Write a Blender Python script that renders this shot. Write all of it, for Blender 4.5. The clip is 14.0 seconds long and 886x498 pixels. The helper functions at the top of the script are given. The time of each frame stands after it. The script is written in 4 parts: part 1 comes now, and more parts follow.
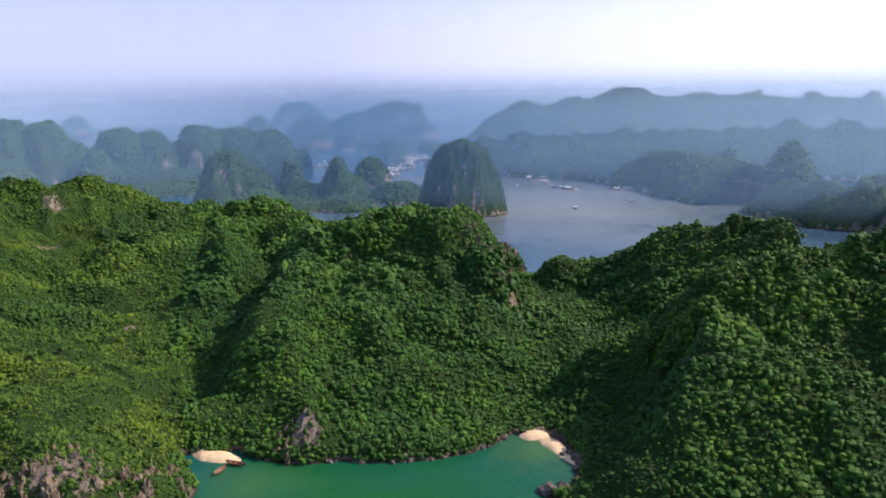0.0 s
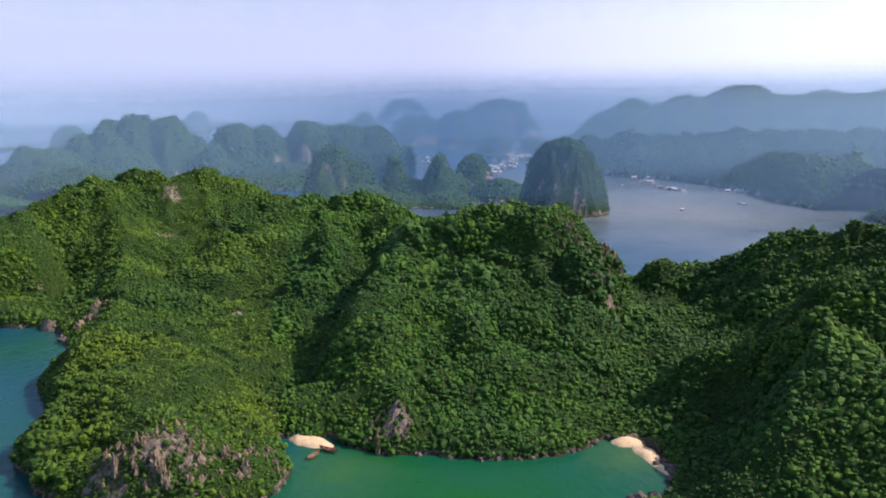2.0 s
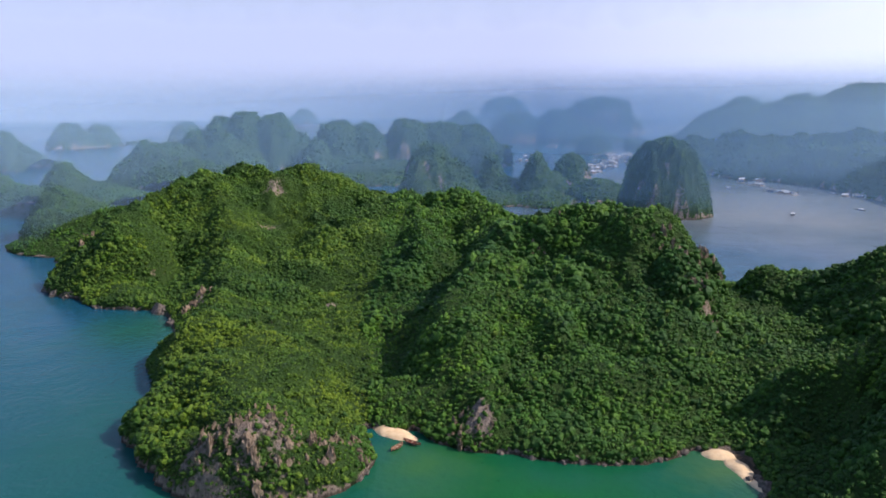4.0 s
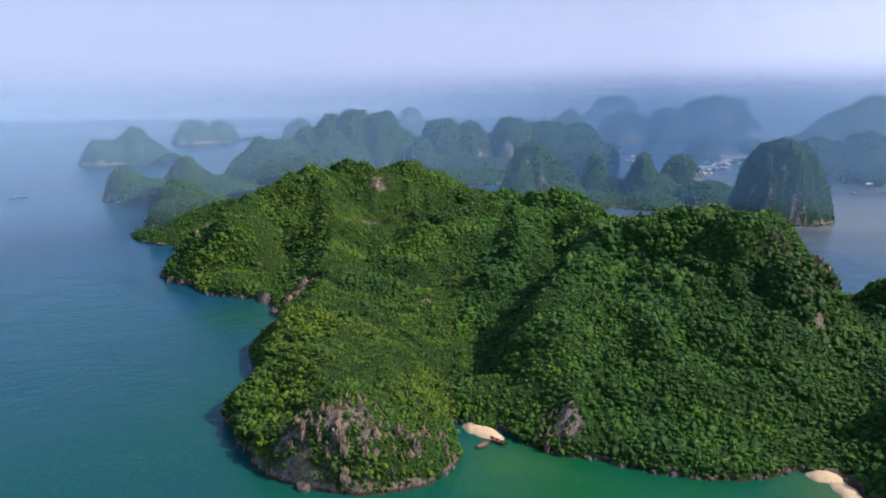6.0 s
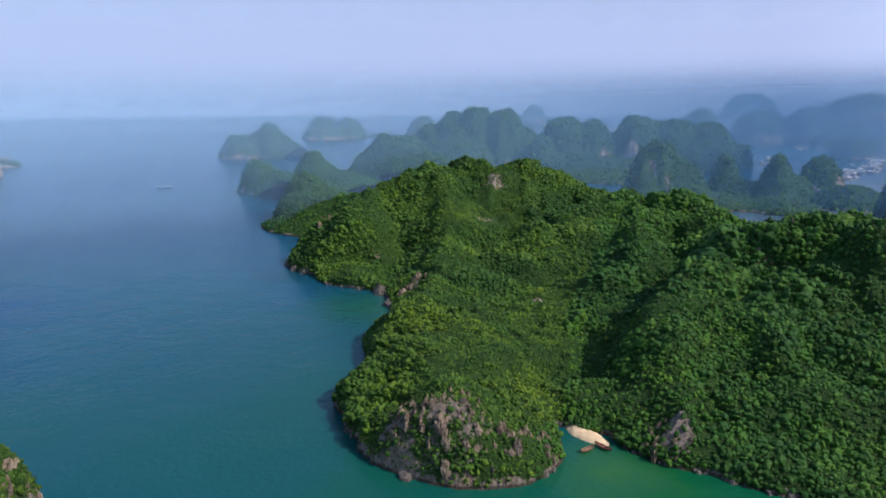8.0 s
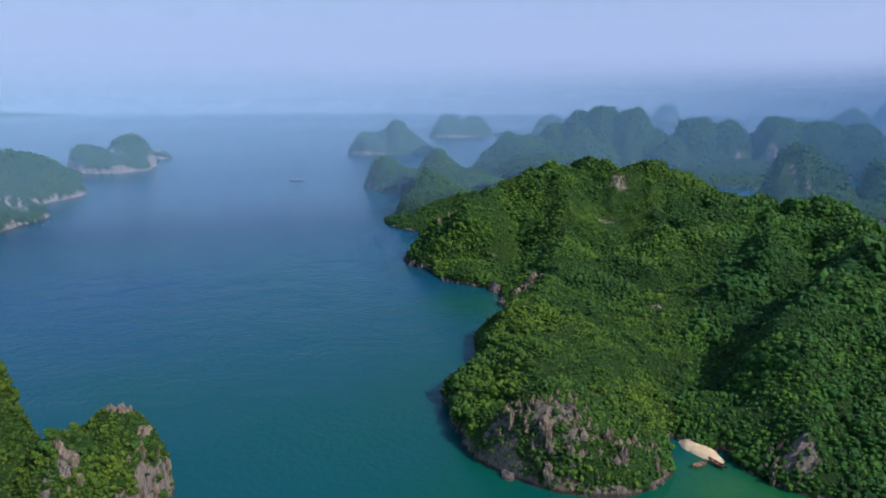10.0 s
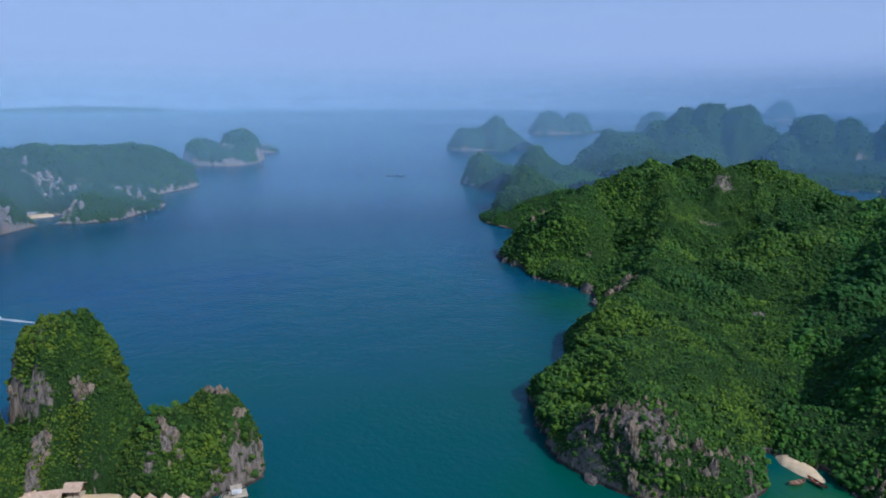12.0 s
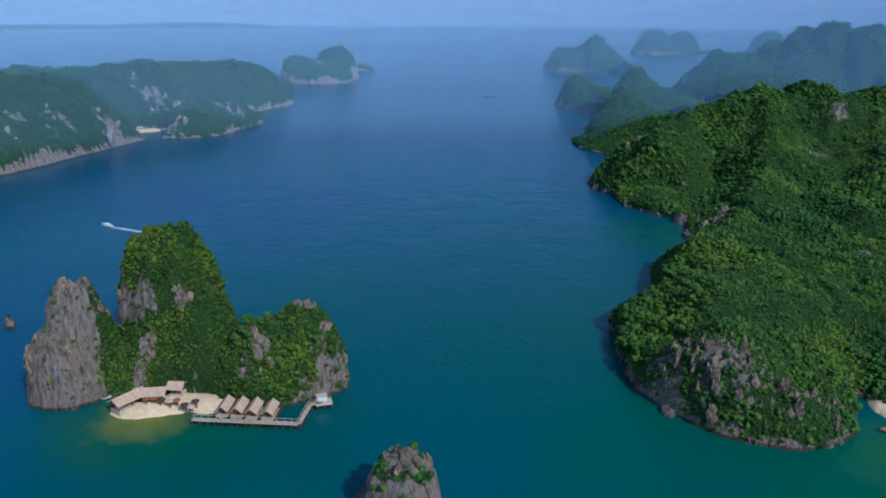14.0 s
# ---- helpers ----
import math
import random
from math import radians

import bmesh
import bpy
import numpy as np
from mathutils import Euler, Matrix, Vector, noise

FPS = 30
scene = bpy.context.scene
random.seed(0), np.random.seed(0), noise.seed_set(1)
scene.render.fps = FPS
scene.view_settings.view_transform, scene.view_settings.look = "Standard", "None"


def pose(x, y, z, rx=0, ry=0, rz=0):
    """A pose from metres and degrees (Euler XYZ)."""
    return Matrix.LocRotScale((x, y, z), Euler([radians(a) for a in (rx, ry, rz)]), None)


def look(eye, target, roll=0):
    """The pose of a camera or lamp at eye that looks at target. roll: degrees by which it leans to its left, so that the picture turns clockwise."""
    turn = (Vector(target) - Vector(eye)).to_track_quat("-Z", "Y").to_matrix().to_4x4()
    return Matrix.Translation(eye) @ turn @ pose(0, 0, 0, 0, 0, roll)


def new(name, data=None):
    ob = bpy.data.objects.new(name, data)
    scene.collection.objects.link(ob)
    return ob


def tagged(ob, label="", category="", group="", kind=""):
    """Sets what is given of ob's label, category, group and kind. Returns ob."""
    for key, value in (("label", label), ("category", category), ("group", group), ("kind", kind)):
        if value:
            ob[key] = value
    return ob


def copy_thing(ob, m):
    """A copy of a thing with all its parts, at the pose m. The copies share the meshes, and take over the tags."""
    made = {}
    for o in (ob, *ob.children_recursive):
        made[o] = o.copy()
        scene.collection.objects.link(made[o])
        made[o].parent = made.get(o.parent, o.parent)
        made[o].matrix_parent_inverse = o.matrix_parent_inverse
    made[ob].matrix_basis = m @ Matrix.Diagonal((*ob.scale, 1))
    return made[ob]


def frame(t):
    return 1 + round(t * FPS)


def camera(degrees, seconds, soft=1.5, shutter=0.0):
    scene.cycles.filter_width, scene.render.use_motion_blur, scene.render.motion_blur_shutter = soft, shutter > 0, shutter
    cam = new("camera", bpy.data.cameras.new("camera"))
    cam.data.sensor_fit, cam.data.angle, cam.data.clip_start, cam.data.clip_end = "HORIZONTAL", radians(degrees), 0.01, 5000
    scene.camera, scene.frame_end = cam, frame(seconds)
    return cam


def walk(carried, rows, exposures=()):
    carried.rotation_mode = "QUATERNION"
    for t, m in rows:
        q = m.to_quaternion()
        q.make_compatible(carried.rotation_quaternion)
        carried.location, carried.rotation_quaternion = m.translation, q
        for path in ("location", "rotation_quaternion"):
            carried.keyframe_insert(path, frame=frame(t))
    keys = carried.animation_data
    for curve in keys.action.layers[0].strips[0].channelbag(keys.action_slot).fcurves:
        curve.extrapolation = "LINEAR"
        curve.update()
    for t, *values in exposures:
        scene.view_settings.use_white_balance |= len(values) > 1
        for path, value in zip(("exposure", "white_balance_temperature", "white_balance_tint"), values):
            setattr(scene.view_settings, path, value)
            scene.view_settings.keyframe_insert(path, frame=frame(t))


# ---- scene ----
cam = camera(62.75, 14.0, soft=1.8)
# seconds, x, y, z, yaw, pitch, lean
ROWS = [
    (0, 0.083, 0.003, 120.089, 0, -11.402, -0.6),
    (0.5, 0.472, 0.051, 120.064, 2.115, -11.447, -0.562),
    (1, 0.934, 0.124, 120.032, 4.104, -11.462, -0.43),
    (1.5, 1.462, 0.221, 119.994, 6.217, -11.483, -0.42),
    (2, 2.051, 0.343, 119.952, 8.061, -11.511, -0.397),
    (2.5, 2.692, 0.489, 119.907, 10.204, -11.537, -0.377),
    (3, 3.381, 0.657, 119.859, 11.833, -11.551, -0.339),
    (5.5, 7.304, 1.832, 119.626, 22.274, -11.702, -0.157),
    (6, 8.138, 2.13, 119.589, 24.06, -11.694, -0.13),
    (6.5, 8.975, 2.448, 119.557, 26.379, -11.729, -0.14),
    (7, 9.806, 2.785, 119.532, 28.634, -11.754, -0.103),
    (7.5, 10.625, 3.141, 119.516, 30.998, -11.765, -0.113),
    (8, 11.427, 3.516, 119.508, 33.64, -11.848, -0.058),
    (8.5, 12.204, 3.908, 119.511, 36.527, -11.879, 0.019),
    (11, 15.495, 6.121, 119.721, 47.498, -12.136, 0.232),
    (11.5, 15.989, 6.61, 119.81, 49.561, -12.239, 0.212),
    (12, 16.413, 7.114, 119.917, 51.247, -12.292, 0.235),
    (12.5, 16.76, 7.632, 120.044, 53.301, -12.35, 0.223),
    (12.6, 16.82, 7.737, 120.071, 53.751, -12.393, 0.246),
    (12.7, 16.876, 7.843, 120.1, 54.201, -12.393, 0.269),
    (12.8, 16.929, 7.949, 120.13, 54.651, -12.057, 0.292),
    (12.9, 16.978, 8.056, 120.16, 55.1, -11.57, 0.315),
    (13, 17.024, 8.163, 120.191, 55.55, -10.993, 0.338),
    (13.1, 17.066, 8.271, 120.223, 55.845, -10.083, 0.347),
    (13.2, 17.105, 8.38, 120.256, 56.14, -9.537, 0.356),
    (13.3, 17.14, 8.488, 120.29, 56.435, -9.621, 0.364),
    (13.4, 17.171, 8.598, 120.325, 56.73, -9.831, 0.373),
    (13.5, 17.199, 8.708, 120.36, 57.025, -10.418, 0.382),
    (13.6, 17.222, 8.818, 120.397, 57.344, -11.217, 0.366),
    (13.7, 17.242, 8.929, 120.434, 57.663, -12.309, 0.351),
    (13.8, 17.258, 9.04, 120.473, 57.982, -14.072, 0.335),
    (13.9, 17.27, 9.152, 120.512, 58.301, -16.088, 0.32),
    (14, 17.278, 9.265, 120.553, 58.62, -18.455, 0.304),
]
walk(cam, [(t, pose(x, y, z, 90 + pitch, 0, yaw) @ pose(0, 0, 0, 0, 0, lean)) for t, x, y, z, yaw, pitch, lean in ROWS],
     exposures=[(0.0, 0.58, 6800, 24), (7.0, 0.31, 6250, 18), (11.0, -0.06, 5550, 12), (13.5, -0.27, 5000, 9), (14.0, -0.27, 5000, 9)])

# ---- light ----
SUN_AZ, SUN_EL = 82.0, 42.0  # degrees clockwise from +y, and above the horizon
world = bpy.data.worlds.new("world")
scene.world = world
world.use_nodes = True
wt = world.node_tree
sky = wt.nodes.new("ShaderNodeTexSky")
sky.sky_type, sky.sun_disc = "NISHITA", False
sky.sun_elevation, sky.sun_rotation = radians(SUN_EL), radians(SUN_AZ)
sky.altitude, sky.air_density, sky.dust_density, sky.ozone_density = 0, 1.0, 1.6, 4.0
wt.links.new(sky.outputs[0], wt.nodes["Background"].inputs[0])
wt.nodes["Background"].inputs[1].default_value = 0.12
sun_data = bpy.data.lights.new("sun", "SUN")
sun_data.energy, sun_data.angle, sun_data.color = 3.0, radians(0.6), (1.0, 0.93, 0.82)
sun = new("sun", sun_data)
sun.matrix_world = look((0, 0, 0), (-math.sin(radians(SUN_AZ)), -math.cos(radians(SUN_AZ)), -math.tan(radians(SUN_EL))))


# ---- materials ----
def material(name, rough=0.8):
    m = bpy.data.materials.new(name)
    m.use_nodes = True
    b = m.node_tree.nodes["Principled BSDF"]
    b.inputs["Roughness"].default_value = rough
    b.inputs["Specular IOR Level"].default_value = 0.25
    return m, m.node_tree, b


def node(nt, kind, **sets):
    n = nt.nodes.new(kind)
    for key, value in sets.items():
        n.inputs[key.replace("_", " ")].default_value = value
    return n


def ramp(nt, source, stops):
    r = nt.nodes.new("ShaderNodeValToRGB")
    e = r.color_ramp.elements
    while len(e) < len(stops):
        e.new(0.5)
    for el, (p, c) in zip(e, stops):
        el.position, el.color = p, (*c, 1)
    nt.links.new(source, r.inputs[0])
    return r.outputs[0]


def mixed(nt, fac, a, b, how="MIX"):
    m = nt.nodes.new("ShaderNodeMix")
    m.data_type, m.blend_type = "RGBA", how
    for socket, v in ((m.inputs[0], fac), (m.inputs[6], a), (m.inputs[7], b)):
        if isinstance(v, (int, float)):
            socket.default_value = v
        elif isinstance(v, tuple):
            socket.default_value = (*v, 1)
        else:
            nt.links.new(v, socket)
    return m.outputs[2]


def mathn(nt, op, a, b=None, c=None, clamp=False):
    m = nt.nodes.new("ShaderNodeMath")
    m.operation, m.use_clamp = op, clamp
    for socket, v in zip(m.inputs, (a, b, c)):
        if v is None:
            continue
        if isinstance(v, (int, float)):
            socket.default_value = v
        else:
            nt.links.new(v, socket)
    return m.outputs[0]


def place(nt, scale=(1, 1, 1)):
    g = nt.nodes.new("ShaderNodeNewGeometry")
    mp = nt.nodes.new("ShaderNodeMapping")
    mp.inputs["Scale"].default_value = scale
    nt.links.new(g.outputs["Position"], mp.inputs[0])
    return mp.outputs[0], g


def noise_at(nt, scale, detail=4.0, stretch=(1, 1, 1), rough=0.55):
    v, g = place(nt, stretch)
    n = node(nt, "ShaderNodeTexNoise", Scale=scale, Detail=detail, Roughness=rough)
    nt.links.new(v, n.inputs["Vector"])
    return n.outputs[0]


def bump(nt, bsdf, height, strength=0.5, distance=0.3):
    b = node(nt, "ShaderNodeBump", Strength=strength, Distance=distance)
    nt.links.new(height, b.inputs["Height"])
    nt.links.new(b.outputs[0], bsdf.inputs["Normal"])


def foliage(name, dark, mid, light, stand=0.012):
    m, nt, b = material(name, 0.65)
    g = nt.nodes.new("ShaderNodeNewGeometry")
    each = ramp(nt, g.outputs["Random Per Island"], [(0.0, dark), (0.55, mid), (1.0, light)])
    big = noise_at(nt, stand, 3.0)
    tone = ramp(nt, big, [(0.36, (0.5, 0.68, 0.8)), (0.5, (1, 1, 1)), (0.64, (1.4, 1.2, 0.85))])
    col = mixed(nt, 1.0, each, tone, "MULTIPLY")
    patch = noise_at(nt, 0.07, 4.0)
    col = mixed(nt, 1.0, col, ramp(nt, patch, [(0.36, (0.72, 0.78, 0.8)), (0.52, (1, 1, 1)), (0.68, (1.3, 1.22, 0.9))]), "MULTIPLY")
    leaf = noise_at(nt, 1.6, 3.0)
    col = mixed(nt, 1.0, col, ramp(nt, leaf, [(0.3, (0.62, 0.62, 0.62)), (0.7, (1.38, 1.38, 1.3))]), "MULTIPLY")
    nt.links.new(col, b.inputs["Base Color"])
    bump(nt, b, leaf, 0.9, 0.5)
    return m


LEAF = foliage("leaf_canopy", (0.02, 0.072, 0.01), (0.034, 0.108, 0.012), (0.06, 0.144, 0.015))
LEAF_SHRUB = foliage("leaf_shrub", (0.024, 0.072, 0.008), (0.044, 0.106, 0.01), (0.074, 0.14, 0.014), 0.02)
LEAF_PALE = foliage("leaf_pale_scrub", (0.044, 0.1, 0.009), (0.068, 0.134, 0.012), (0.094, 0.164, 0.015), 0.03)
LEAF_ISLET = foliage("leaf_islet", (0.038, 0.08, 0.008), (0.066, 0.116, 0.01), (0.1, 0.148, 0.013), 0.05)


def shrubby(x, y):
    """Low yellow-green scrub covers the headland and its ridge; taller dark forest the rest."""
    return x < -90 - 0.34 * (y - 230) + 14 * fbm(x / 40, y / 40, 91)


def open_scrub(x, y):
    """Patches of low pale scrub on the lit side of the headland and along the spine."""
    v = fbm(x / 22, y / 22, 95)
    near = np.minimum(np.hypot((x + 128) / 26, (y - 236) / 30), np.hypot((x + 165) / 26, (y - 268) / 24))
    near = np.minimum(near, np.hypot((x + 268) / 40, (y - 470) / 60))
    return near + 0.8 * v < 0.95


def rocky(name, under, pale, dark, stain):
    """Limestone with streaks, and undergrowth where the ground is flat enough to hold soil."""
    m, nt, b = material(name, 0.9)
    streak = noise_at(nt, 0.8, 8.0, (1, 1, 0.28), 0.68)
    rock = ramp(nt, streak, [(0.3, dark), (0.52, pale), (0.72, tuple(1.25 * v for v in pale))])
    rust = noise_at(nt, 0.07, 4.0)
    rock = mixed(nt, ramp(nt, rust, [(0.5, (0, 0, 0)), (0.66, (0.6, 0.6, 0.6))]), rock, stain)
    at = nt.nodes.new("ShaderNodeAttribute")
    at.attribute_name = "bare"
    fine = noise_at(nt, 0.5, 4.0)
    fac = ramp(nt, mathn(nt, "ADD", at.outputs["Fac"], mathn(nt, "MULTIPLY", mathn(nt, "SUBTRACT", fine, 0.5), 0.9)), [(0.42, (0, 0, 0)), (0.58, (1, 1, 1))])
    soil = mixed(nt, noise_at(nt, 0.3, 5.0), tuple(0.5 * v for v in under), tuple(1.5 * v for v in under))
    col = mixed(nt, fac, soil, rock)
    # the wet, weed-dark tide line
    sep = nt.nodes.new("ShaderNodeSeparateXYZ")
    pv, _ = place(nt)
    nt.links.new(pv, sep.inputs[0])
    tide = mathn(nt, "ADD", sep.outputs[2], mathn(nt, "MULTIPLY", fine, 1.2))
    col = mixed(nt, 1.0, col, ramp(nt, mathn(nt, "DIVIDE", tide, 4.0), [(0.3, (0.28, 0.28, 0.26)), (0.5, (1, 1, 1))]), "MULTIPLY")
    nt.links.new(col, b.inputs["Base Color"])
    bump(nt, b, streak, 1.0, 2.2)
    return m


ROCK = rocky("limestone", (0.03, 0.07, 0.012), (0.3, 0.24, 0.19), (0.045, 0.039, 0.033), (0.28, 0.19, 0.12))


ROCK_PALE = rocky("pale_limestone", (0.03, 0.07, 0.012), (0.34, 0.28, 0.24), (0.08, 0.068, 0.06), (0.32, 0.22, 0.16))


def plain(name, a, b2, scale, rough=0.8, relief=0.2, stretch=(1, 1, 1)):
    m, nt, b = material(name, rough)
    n = noise_at(nt, scale, 5.0, stretch)
    nt.links.new(ramp(nt, n, [(0.3, a), (0.7, b2)]), b.inputs["Base Color"])
    bump(nt, b, n, relief, 0.1)
    return m


SAND = plain("sand", (0.68, 0.48, 0.27), (0.85, 0.65, 0.4), 0.5)
WOOD = plain("weathered_wood", (0.16, 0.09, 0.05), (0.34, 0.2, 0.12), 1.5)
DARKWOOD = plain("dark_wood", (0.05, 0.03, 0.02), (0.12, 0.07, 0.045), 1.5)
THATCH = plain("palm_thatch", (0.45, 0.29, 0.185), (0.68, 0.49, 0.34), 1.2)
DECK = plain("deck_boards", (0.42, 0.33, 0.22), (0.62, 0.52, 0.38), 1.0)
WHITE = plain("white_paint", (0.7, 0.7, 0.68), (0.82, 0.82, 0.8), 0.6)
BLUEP = plain("blue_paint", (0.08, 0.16, 0.3), (0.14, 0.25, 0.42), 0.6)
FOAM = plain("foam", (0.6, 0.65, 0.66), (0.85, 0.88, 0.88), 0.6)
REDP = plain("red_wood", (0.2, 0.07, 0.04), (0.32, 0.12, 0.07), 1.0)
ROOFM = plain("grey_roof", (0.2, 0.2, 0.21), (0.38, 0.37, 0.36), 0.3)


def sea_material():
    m, nt, b = material("sea_water", 0.24)
    b.inputs["Specular IOR Level"].default_value = 0.5
    b.inputs["IOR"].default_value = 1.33
    _, g = place(nt)
    col = mixed(nt, ramp(nt, noise_at(nt, 0.006, 3.0), [(0.35, (0, 0, 0)), (0.65, (1, 1, 1))]), (0.004, 0.066, 0.15), (0.004, 0.084, 0.13))
    # shallow water over sand and reef; first entry: bay reflection and haze painted grey
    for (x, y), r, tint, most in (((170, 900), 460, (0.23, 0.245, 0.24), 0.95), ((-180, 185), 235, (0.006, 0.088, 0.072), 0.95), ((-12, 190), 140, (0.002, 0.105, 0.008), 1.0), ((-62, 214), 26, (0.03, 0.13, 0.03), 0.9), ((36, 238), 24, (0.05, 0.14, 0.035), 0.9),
                                  ((-248, 318), 55, (0.01, 0.1, 0.06), 0.9), ((-175, 45), 60, (0.008, 0.09, 0.055), 0.8), ((-198.3, 34.2), 44, (0.01, 0.11, 0.045), 0.9), ((-198.3, 34.2), 18, (0.26, 0.24, 0.03), 1.0),
                                  ((-330, 370), 60, (0.004, 0.06, 0.06), 0.6)):
        d = node(nt, "ShaderNodeVectorMath")
        d.operation = "DISTANCE"
        nt.links.new(g.outputs["Position"], d.inputs[0])
        d.inputs[1].default_value = (x, y, 0)
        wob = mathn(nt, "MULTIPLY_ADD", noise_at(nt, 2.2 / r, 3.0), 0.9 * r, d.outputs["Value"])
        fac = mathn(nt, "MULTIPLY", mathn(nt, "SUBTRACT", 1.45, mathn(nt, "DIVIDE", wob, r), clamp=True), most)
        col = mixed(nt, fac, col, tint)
    nt.links.new(col, b.inputs["Base Color"])
    wave = mathn(nt, "ADD", noise_at(nt, 0.35, 3.0), mathn(nt, "MULTIPLY", noise_at(nt, 0.04, 2.0), 2.0))
    bump(nt, b, wave, 0.5, 0.6)
    return m


SEA = sea_material()


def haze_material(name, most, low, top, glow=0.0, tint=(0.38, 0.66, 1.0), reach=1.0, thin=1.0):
    """Sheet that imitates airborne haze by its tint and opacity: mostly clear, the rest scatters the light that falls
    on it from either side; it thins towards -x.
    """
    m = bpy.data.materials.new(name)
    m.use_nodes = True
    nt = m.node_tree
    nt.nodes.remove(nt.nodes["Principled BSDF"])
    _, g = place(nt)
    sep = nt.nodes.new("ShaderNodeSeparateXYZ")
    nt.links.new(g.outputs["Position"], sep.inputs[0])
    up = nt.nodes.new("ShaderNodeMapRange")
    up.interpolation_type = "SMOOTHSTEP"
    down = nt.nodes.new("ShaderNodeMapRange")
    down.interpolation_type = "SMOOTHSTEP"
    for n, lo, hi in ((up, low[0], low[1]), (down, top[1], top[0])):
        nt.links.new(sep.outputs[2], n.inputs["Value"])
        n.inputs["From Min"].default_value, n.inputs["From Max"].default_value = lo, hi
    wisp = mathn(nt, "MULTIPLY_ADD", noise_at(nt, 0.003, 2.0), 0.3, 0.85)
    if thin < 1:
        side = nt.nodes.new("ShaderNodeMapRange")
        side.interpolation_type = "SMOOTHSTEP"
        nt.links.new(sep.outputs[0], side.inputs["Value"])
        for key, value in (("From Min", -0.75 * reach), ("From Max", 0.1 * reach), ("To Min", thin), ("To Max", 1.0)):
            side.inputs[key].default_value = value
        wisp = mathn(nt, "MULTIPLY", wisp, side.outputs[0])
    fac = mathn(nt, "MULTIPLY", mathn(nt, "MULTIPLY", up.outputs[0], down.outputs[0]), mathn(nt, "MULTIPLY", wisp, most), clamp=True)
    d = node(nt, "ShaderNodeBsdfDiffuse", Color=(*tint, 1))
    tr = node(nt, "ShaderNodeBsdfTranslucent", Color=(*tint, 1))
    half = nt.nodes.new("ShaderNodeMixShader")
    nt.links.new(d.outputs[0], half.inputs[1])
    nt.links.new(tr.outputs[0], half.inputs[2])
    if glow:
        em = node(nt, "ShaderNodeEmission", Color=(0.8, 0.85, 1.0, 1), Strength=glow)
        # hand-set glow imitates lit haze, brighter towards the sun's side of the sky
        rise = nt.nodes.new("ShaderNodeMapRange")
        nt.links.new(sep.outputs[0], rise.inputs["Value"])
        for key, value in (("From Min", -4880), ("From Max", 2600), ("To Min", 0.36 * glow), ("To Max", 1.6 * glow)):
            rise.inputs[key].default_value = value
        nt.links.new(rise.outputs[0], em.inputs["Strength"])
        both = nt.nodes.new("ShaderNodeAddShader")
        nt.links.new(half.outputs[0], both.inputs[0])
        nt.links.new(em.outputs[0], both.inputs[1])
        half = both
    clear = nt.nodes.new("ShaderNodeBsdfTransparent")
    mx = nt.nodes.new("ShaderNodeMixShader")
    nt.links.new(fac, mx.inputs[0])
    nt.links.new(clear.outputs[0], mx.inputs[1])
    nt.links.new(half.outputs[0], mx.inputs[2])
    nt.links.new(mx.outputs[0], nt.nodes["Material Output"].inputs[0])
    return m


# ---- geometry helpers ----
def lattice(ix, iy, seed):
    h = (ix.astype(np.int64) * 374761393 + iy.astype(np.int64) * 668265263 + seed * 1442695041) & 0x7FFFFFFF
    h = ((h ^ (h >> 13)) * 1274126177) & 0x7FFFFFFF
    return ((h ^ (h >> 16)) & 0xFFFF) / 32767.5 - 1.0


def vnoise(x, y, seed=0):
    ix, iy = np.floor(x), np.floor(y)
    fx, fy = x - ix, y - iy
    fx, fy = fx * fx * (3 - 2 * fx), fy * fy * (3 - 2 * fy)
    a, b = lattice(ix, iy, seed), lattice(ix + 1, iy, seed)
    c, d = lattice(ix, iy + 1, seed), lattice(ix + 1, iy + 1, seed)
    return (a * (1 - fx) + b * fx) * (1 - fy) + (c * (1 - fx) + d * fx) * fy


def fbm(x, y, seed=0, octaves=4):
    total, amp, norm = 0, 1.0, 0
    for k in range(octaves):
        total = total + amp * vnoise(x * 2 ** k + 17.3 * k, y * 2 ** k - 9.1 * k, seed + k)
        norm += amp
        amp *= 0.5
    return total / norm


def mesh_of(name, verts, faces, mat, smooth=False):
    """A mesh from arrays; all faces have the same number of corners."""
    me = bpy.data.meshes.new(name)
    verts, faces = np.asarray(verts, dtype=np.float32), np.asarray(faces, dtype=np.int32)
    n = faces.shape[1]
    me.vertices.add(len(verts))
    me.vertices.foreach_set("co", verts.ravel())
    me.loops.add(faces.size)
    me.loops.foreach_set("vertex_index", faces.ravel())
    me.polygons.add(len(faces))
    me.polygons.foreach_set("loop_start", np.arange(0, faces.size, n, dtype=np.int32))
    me.polygons.foreach_set("use_smooth", np.full(len(faces), smooth))
    me.update(calc_edges=True)
    me.materials.append(mat)
    return me


